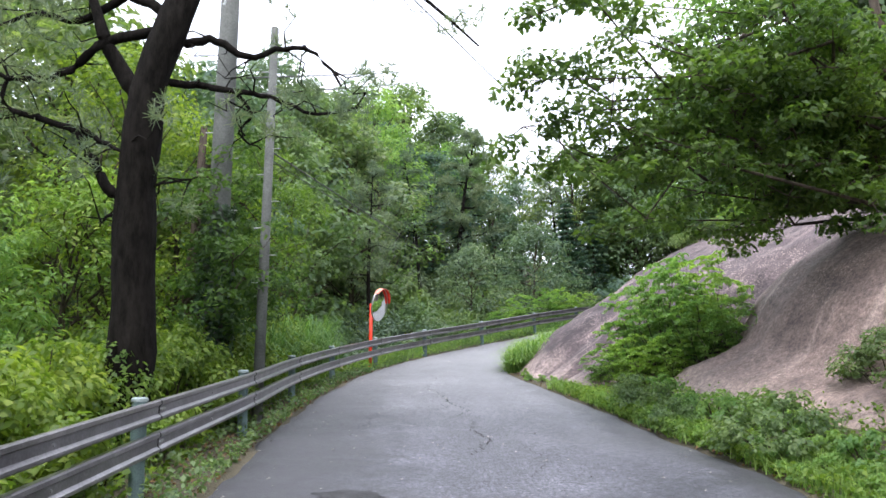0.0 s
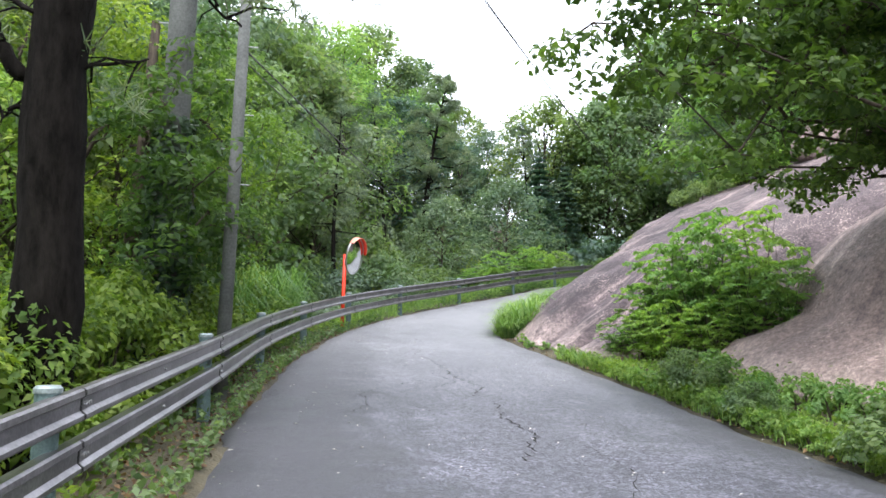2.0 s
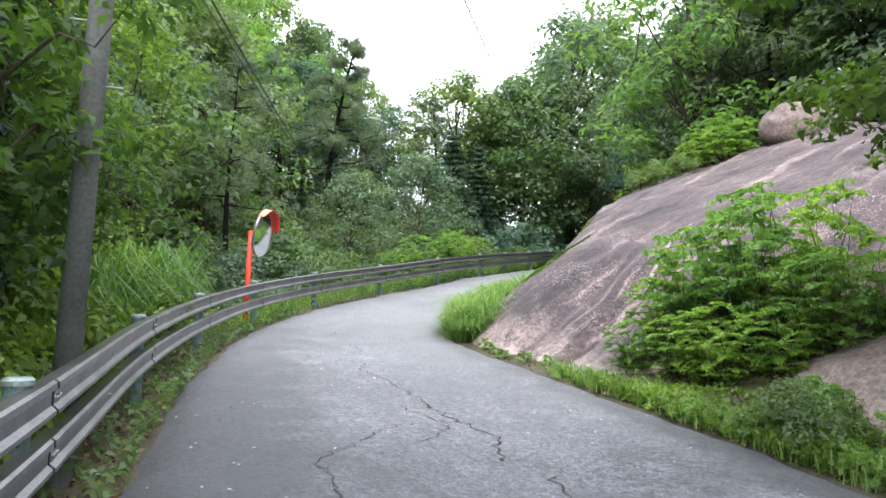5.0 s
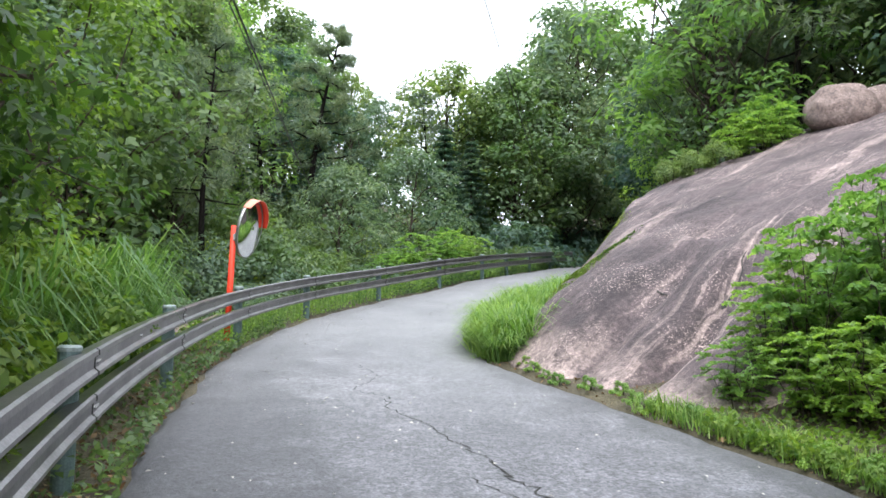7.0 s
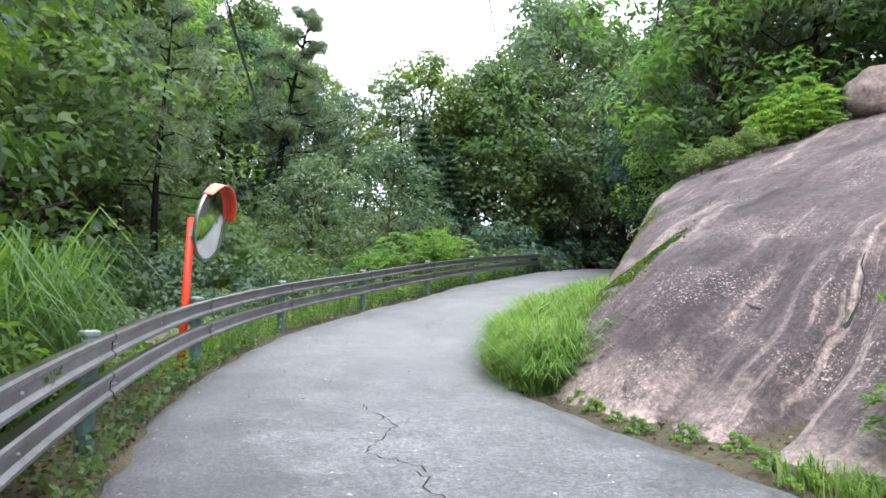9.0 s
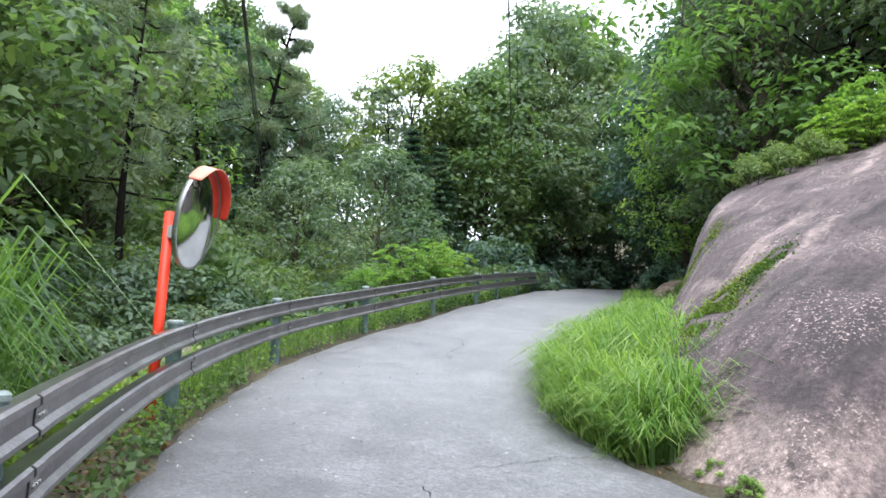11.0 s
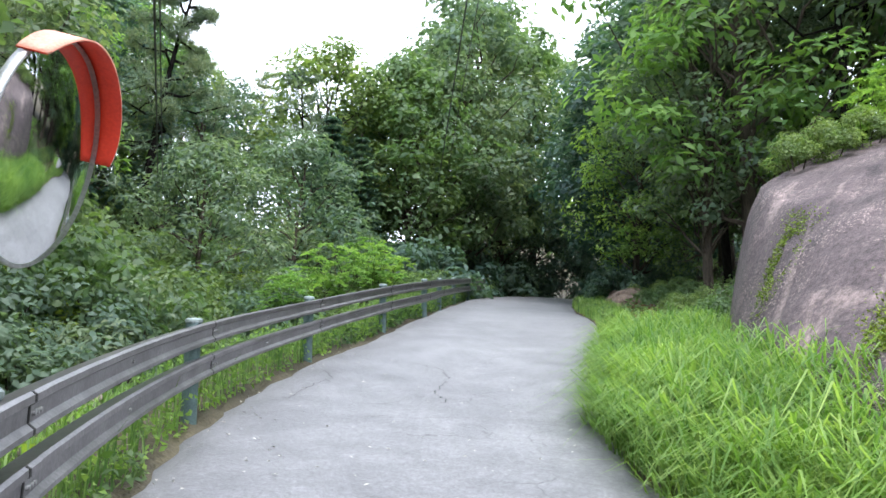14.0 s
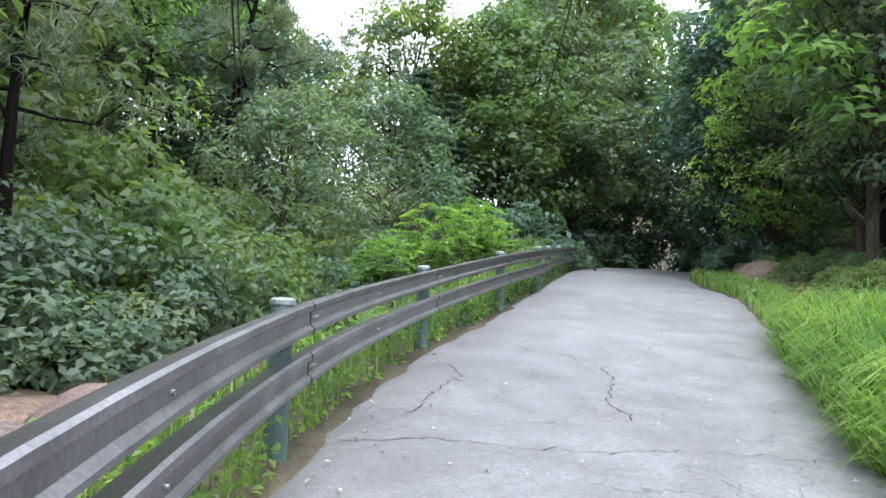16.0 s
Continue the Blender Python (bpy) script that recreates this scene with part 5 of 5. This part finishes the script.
# ---- boughs that reach over the road ----
def bough_tree(name, label, base, trunk, boughs, leaf, mat, per, size, seed, slim=0.55):
    rng = np.random.default_rng(seed)
    root = empty(name, pose(*base), label, "tree")
    part("trunk", tube(trunk, [0.16 * (1 - 0.6 * i / (len(trunk) - 1)) for i in range(len(trunk))], 12), BARK, root, smooth=True)
    cs, ns = [], []
    for a, b, r in boughs:
        path = limb_path(rng, a, b, 6, 0.12)
        part("bough", tube(path, [r * (1 - 0.14 * i) for i in range(7)], 7), BARK, root, smooth=True)
        for q in range(2, 7):
            for _ in range(3):
                e = np.array(path[q]) + rng.normal(size=3) * (size, size, size * 0.6)
                part("twig", tube(limb_path(rng, path[q], e, 3, 0.15), [0.012, 0.009, 0.006, 0.003], 4), BARK, root)
                cs.append(spread(rng, e, (size * 1.1, size * 1.1, size * 0.5), per))
                ns.append(outward(cs[-1], e))
    v, f = leaf_quads(np.concatenate(cs), leaf, rng, 0.6, slim, 0.6 * np.concatenate(ns))
    part("crown", mesh_np(name + "_leaves", v, f), mat, root)


rb = (9.3, 13.2, gz(9.3, 13.2))
rz0 = rb[2]
tips = [(1.2, 10.0, 5.1), (1.5, 9.8, 5.7), (1.8, 10.2, 4.8), (1.2, 9.6, 6.5), (2.1, 10.2, 5.4), (2.4, 10.0, 4.6), (2.7, 10.2, 5.1), (2.4, 9.8, 6.4), (1.7, 10.3, 6.2), (3.4, 11.4, 4.6), (4.0, 13.0, 4.6), (4.7, 13.3, 4.2), (3.4, 10.6, 5.6),
        (4.2, 10.8, 5.0), (5.0, 11.4, 4.6), (5.4, 12.6, 5.6), (6.0, 13.1, 6.5), (6.4, 12.6, 5.0), (7.0, 12.8, 5.6), (3.2, 10.4, 6.6), (4.4, 11.0, 6.4), (5.4, 11.4, 6.2), (7.2, 13.0, 7.2), (4.6, 10.6, 7.4), (5.6, 10.8, 5.4), (6.4, 11.6, 7.4), (3.0, 10.6, 7.2), (3.8, 10.6, 6.0), (5.2, 10.4, 6.8), (6.0, 10.8, 6.2), (2.6, 10.4, 5.9), (4.8, 10.8, 5.8), (6.6, 11.2, 5.6), (5.8, 11.0, 4.6)]
bough_tree("oak_tree", "oak on the bank whose leafy boughs hang over the road", rb, [(0, 0, -0.4), (-0.2, 0, 1.5), (-0.5, 0.1, 3.2), (-0.9, 0.1, 5.0), (-1.1, 0, 6.4)],
           [((-0.4 - 0.12 * k % 0.6, 0.1, min(6.3, max(1.6, (tz - rz0) * 0.98))), (tx - rb[0], ty - rb[1], tz - rz0), 0.05) for k, (tx, ty, tz) in enumerate(tips)], 0.125, LEAFO, 66, 0.33, 51)
lb = (-4.9, 13.9, gz(-4.9, 13.9))
bough_tree("walnut_tree", "broad-leaved tree whose bough hangs over the guard rail", lb, [(0, 0, -0.4), (0.2, -0.1, 1.8), (0.4, -0.2, 4.0), (0.5, -0.2, 6.0)],
           [((0.3, -0.1, 2.6), (1.75, -2.6, 3.0), 0.05), ((0.35, -0.15, 3.2), (1.9, -2.4, 2.8), 0.05), ((0.4, -0.2, 4.0), (1.5, -2.9, 3.9), 0.05), ((0.4, -0.2, 4.2), (1.2, -1.8, 4.6), 0.05), ((0.3, -0.1, 2.4), (1.7, 0.2, 3.1), 0.045),
            ((0.5, -0.2, 5.0), (1.7, -0.4, 4.0), 0.05), ((0.3, 0, 2.2), (1.1, -2.4, 2.2), 0.04), ((0.5, -0.2, 5.2), (0.6, 1.6, 6.2), 0.05), ((0.4, -0.2, 3.4), (1.7, 0.7, 3.4), 0.045), ((0.4, -0.2, 3.4), (1.7, 1.4, 3.0), 0.045)], 0.125, LEAFO, 56, 0.33, 52, 0.42)


# ---- moss on the rock, cracks in the paving ----
def moss(name_label, mat, runs, leaf):
    """Fine growth in ragged strips down the slope: start, end, half width, count."""
    rows = []
    for (x0, y0), (x1, y1), half, n in runs:
        for _ in range(n):
            t = gr.uniform(0, 1)
            x, y = x0 + (x1 - x0) * t + gr.normal() * half * 0.45, y0 + (y1 - y0) * t + gr.normal() * half * 0.45
            if bumpy(x, y, 0, 4.0, 2.0) > -0.12:
                rows.append((x, y, on_dome(x, y) + gr.uniform(0.0, 0.035)))
    v, f = leaf_quads(np.array(rows), leaf, gr, 0.8, 0.45)
    stuff("moss_patch", v, f, mat, name_label, "moss")


DOME_Z = {(round(v.co.x, 1), round(v.co.y, 1)): v.co.z for v in dome.data.vertices}


def on_dome(px, py):
    gx0, gy0 = math.floor(px * 10) / 10, math.floor(py * 10) / 10
    fx, fy = (px - gx0) * 10, (py - gy0) * 10
    zz = [DOME_Z.get((round(gx0 + i * 0.1, 1), round(gy0 + j * 0.1, 1)), 0.0) for j in (0, 1) for i in (0, 1)]
    return (zz[0] * (1 - fx) + zz[1] * fx) * (1 - fy) + (zz[2] * (1 - fx) + zz[3] * fx) * fy


moss("yellow-green moss running down the rock", MOSS, [((4.7, 22.3), (3.5, 21.6), 0.42, 9500), ((6.2, 24.6), (5.4, 24.4), 0.3, 1600), ((5.4, 20.2), (5.2, 19.9), 0.12, 300)], 0.035)
moss("dark green creeping weeds on the rock", LEAFO, [((4.95, 21.9), (4.2, 21.75), 0.22, 1500), ((3.9, 22.6), (3.6, 22.5), 0.15, 300)], 0.05)


def crack(points, width):
    pts = []
    for (x0, y0), (x1, y1) in zip(points, points[1:]):
        n = max(2, int(math.hypot(x1 - x0, y1 - y0) / 0.07))
        for i in range(n):
            pts.append((x0 + (x1 - x0) * i / n + gr.normal() * 0.03, y0 + (y1 - y0) * i / n + gr.normal() * 0.03))
    bm = bmesh.new()
    prev = None
    for i, (x, y) in enumerate(pts):
        d = Vector((pts[min(i + 1, len(pts) - 1)][0] - pts[max(0, i - 1)][0], pts[min(i + 1, len(pts) - 1)][1] - pts[max(0, i - 1)][1]))
        s = Vector((-d.y, d.x)).normalized() * width * gr.uniform(0.25, 1.0) * 0.5
        z = float(road_z(x, y)) + 0.012 * math.sin(x * 1.7 + y * 0.4) * math.sin(y * 0.9) + 0.005
        row = (bm.verts.new((x + s.x, y + s.y, z)), bm.verts.new((x - s.x, y - s.y, z)))
        if prev:
            bm.faces.new((prev[0], prev[1], row[1], row[0]))
        prev = row
    part("crack", bm, CRACK, road)


for pts, w in [([(0.05, 15.0), (-0.15, 16.3), (-0.4, 17.1), (-0.25, 17.6), (-0.6, 18.0), (-0.15, 19.0), (-0.25, 19.9)], 0.017), ([(0.2, 12.6), (0.42, 13.4), (0.1, 14.4), (0.05, 15.2)], 0.03),
               ([(-1.35, 11.3), (-1.1, 11.9), (-1.25, 12.6), (-0.6, 13.6), (-0.2, 14.0)], 0.016), ([(-0.3, 13.2), (0.1, 13.9), (-0.3, 14.8)], 0.02), ([(0.3, 9.3), (0.6, 10.3), (0.4, 11.3), (0.5, 12.2)], 0.03),
               ([(-0.4, 20.3), (0.3, 20.2), (1.2, 20.5), (1.7, 20.4)], 0.013), ([(-0.5, 25.7), (0.4, 25.65), (1.3, 25.3), (2.2, 25.3), (3.3, 24.8)], 0.014), ([(2.2, 26.0), (2.4, 26.6), (2.9, 27.3), (3.2, 27.9), (3.0, 28.6)], 0.014),
               ([(0.5, 26.2), (0.9, 26.9), (1.4, 27.4), (1.5, 28.0)], 0.013), ([(0.9, 8.0), (1.2, 9.0), (1.0, 10.0)], 0.014), ([(-0.5, 6.6), (0.0, 7.0), (0.3, 6.9)], 0.017)]:
    crack(pts, w)


# ---- brown soil and litter bank where the lane enters the wood ----
bx = gr.uniform(0, 1, 5000)
by = gr.uniform(33, 50, 5000)
xx = x_right(by) + 0.7 + bx * 1.6
v, f = leaf_quads(np.stack([xx, by, ground_z(xx, by) + gr.uniform(0, 0.08, 5000)], 1), 0.11, gr, 0.8, 0.6)
stuff("leaf_litter", v, f, LITTER, "rust-brown fallen leaves on the bank at the wood edge", "leaf litter")
for k, (x, y, s) in enumerate([(14.6, 37.0, 0.5), (15.6, 38.2, 0.7), (16.8, 40.0, 0.6)]):
    boulder(x, y, gz(x, y), s * 1.4, s, s * 0.7, STONE, "reddish-brown stone half buried in the bank", 40.0 + k, rz=25 * k)

# pale stones of the stream bed below the rail
for k, (dx, y, s) in enumerate([(2.3, 25.2, 0.6), (3.2, 25.9, 0.8), (2.4, 26.6, 0.7), (3.9, 24.9, 0.7), (3.4, 27.1, 0.65), (2.7, 24.2, 0.5), (4.5, 26.2, 0.75), (2.5, 28.0, 0.6), (3.5, 23.6, 0.6), (1.9, 26.0, 0.4)]):
    x = float(x_left(y)) - dx
    boulder(x, y, gz(x, y), s * 1.2, s, s * 0.5, PALEROCK, "pale pinkish stone in the stream bed", 60.0 + k, rz=37 * k)

# pale bits of leaf and grit scattered on the paving
n = 420
y = gr.uniform(3, 30, n)
f01 = gr.uniform(0, 1, n) ** 1.8
x = x_left(y) + 0.1 + f01 * (x_right(y) - x_left(y) - 0.2)
v, f = leaf_quads(np.stack([x, y, road_z(x, y) + 0.022], 1), 0.04, gr, 0.12, 0.5)
stuff("road_litter", v, f, plain("pale_grit", (0.5, 0.48, 0.42), 0.9), "pale dry bits of leaf and grit on the asphalt", "litter")


# fissures in the rock
def fissure(points, width):
    pts = []
    for (x0, y0), (x1, y1) in zip(points, points[1:]):
        k = max(2, int(math.hypot(x1 - x0, y1 - y0) / 0.08))
        pts += [(x0 + (x1 - x0) * i / k + gr.normal() * 0.02, y0 + (y1 - y0) * i / k + gr.normal() * 0.02) for i in range(k)]
    prev, bm = None, bmesh.new()
    for i, (x, y) in enumerate(pts):
        a, b = pts[max(0, i - 1)], pts[min(i + 1, len(pts) - 1)]
        s = Vector((-(b[1] - a[1]), b[0] - a[0])).normalized() * width * gr.uniform(0.3, 1.0) * 0.5
        row = [bm.verts.new((x + k * s.x, y + k * s.y, on_dome(x + k * s.x, y + k * s.y) + 0.012)) for k in (1, -1)]
        if prev:
            bm.faces.new((prev[0], prev[1], row[1], row[0]))
        prev = row
    part("fissure", bm, CRACK, dome, "dark crack in the granite")


for pts, w in [([(5.3, 20.35), (5.2, 20.0), (5.3, 19.6), (5.45, 19.2)], 0.03), ([(4.0, 19.3), (4.1, 19.2), (4.2, 19.1)], 0.03), ([(5.0, 18.6), (4.8, 18.45), (4.6, 18.38), (4.3, 18.3)], 0.03), ([(5.9, 21.8), (6.1, 21.2), (6.4, 20.8), (6.9, 20.2)], 0.01),
               ([(6.6, 18.4), (6.4, 17.4), (6.1, 16.6), (5.8, 15.9)], 0.018), ([(3.5, 19.0), (3.7, 18.9), (4.0, 18.8)], 0.012)]:
    fissure(pts, w)


# dark ragged patch in the near paving
bm = bmesh.new()
ring = []
for k in range(40):
    a = k * math.tau / 40
    r = 1 + 0.35 * bumpy(math.cos(a), math.sin(a), 0, 2.2, 8.0) + 0.15 * bumpy(math.cos(a), math.sin(a), 0, 7.0, 3.0)
    x, y = -0.88 + 0.3 * r * math.cos(a), 7.15 + 0.2 * r * math.sin(a)
    ring.append(bm.verts.new((x, y, float(road_z(x, y)) + 0.012 * math.sin(x * 1.7 + y * 0.4) * math.sin(y * 0.9) + 0.006)))
bm.faces.new(ring)
part("patch", bm, speckled("dark_patch", (0.02, 0.02, 0.022), (0.06, 0.06, 0.065), 6.0, 0.8, 0, 1.0, 0.02), road, "dark ragged tar patch")
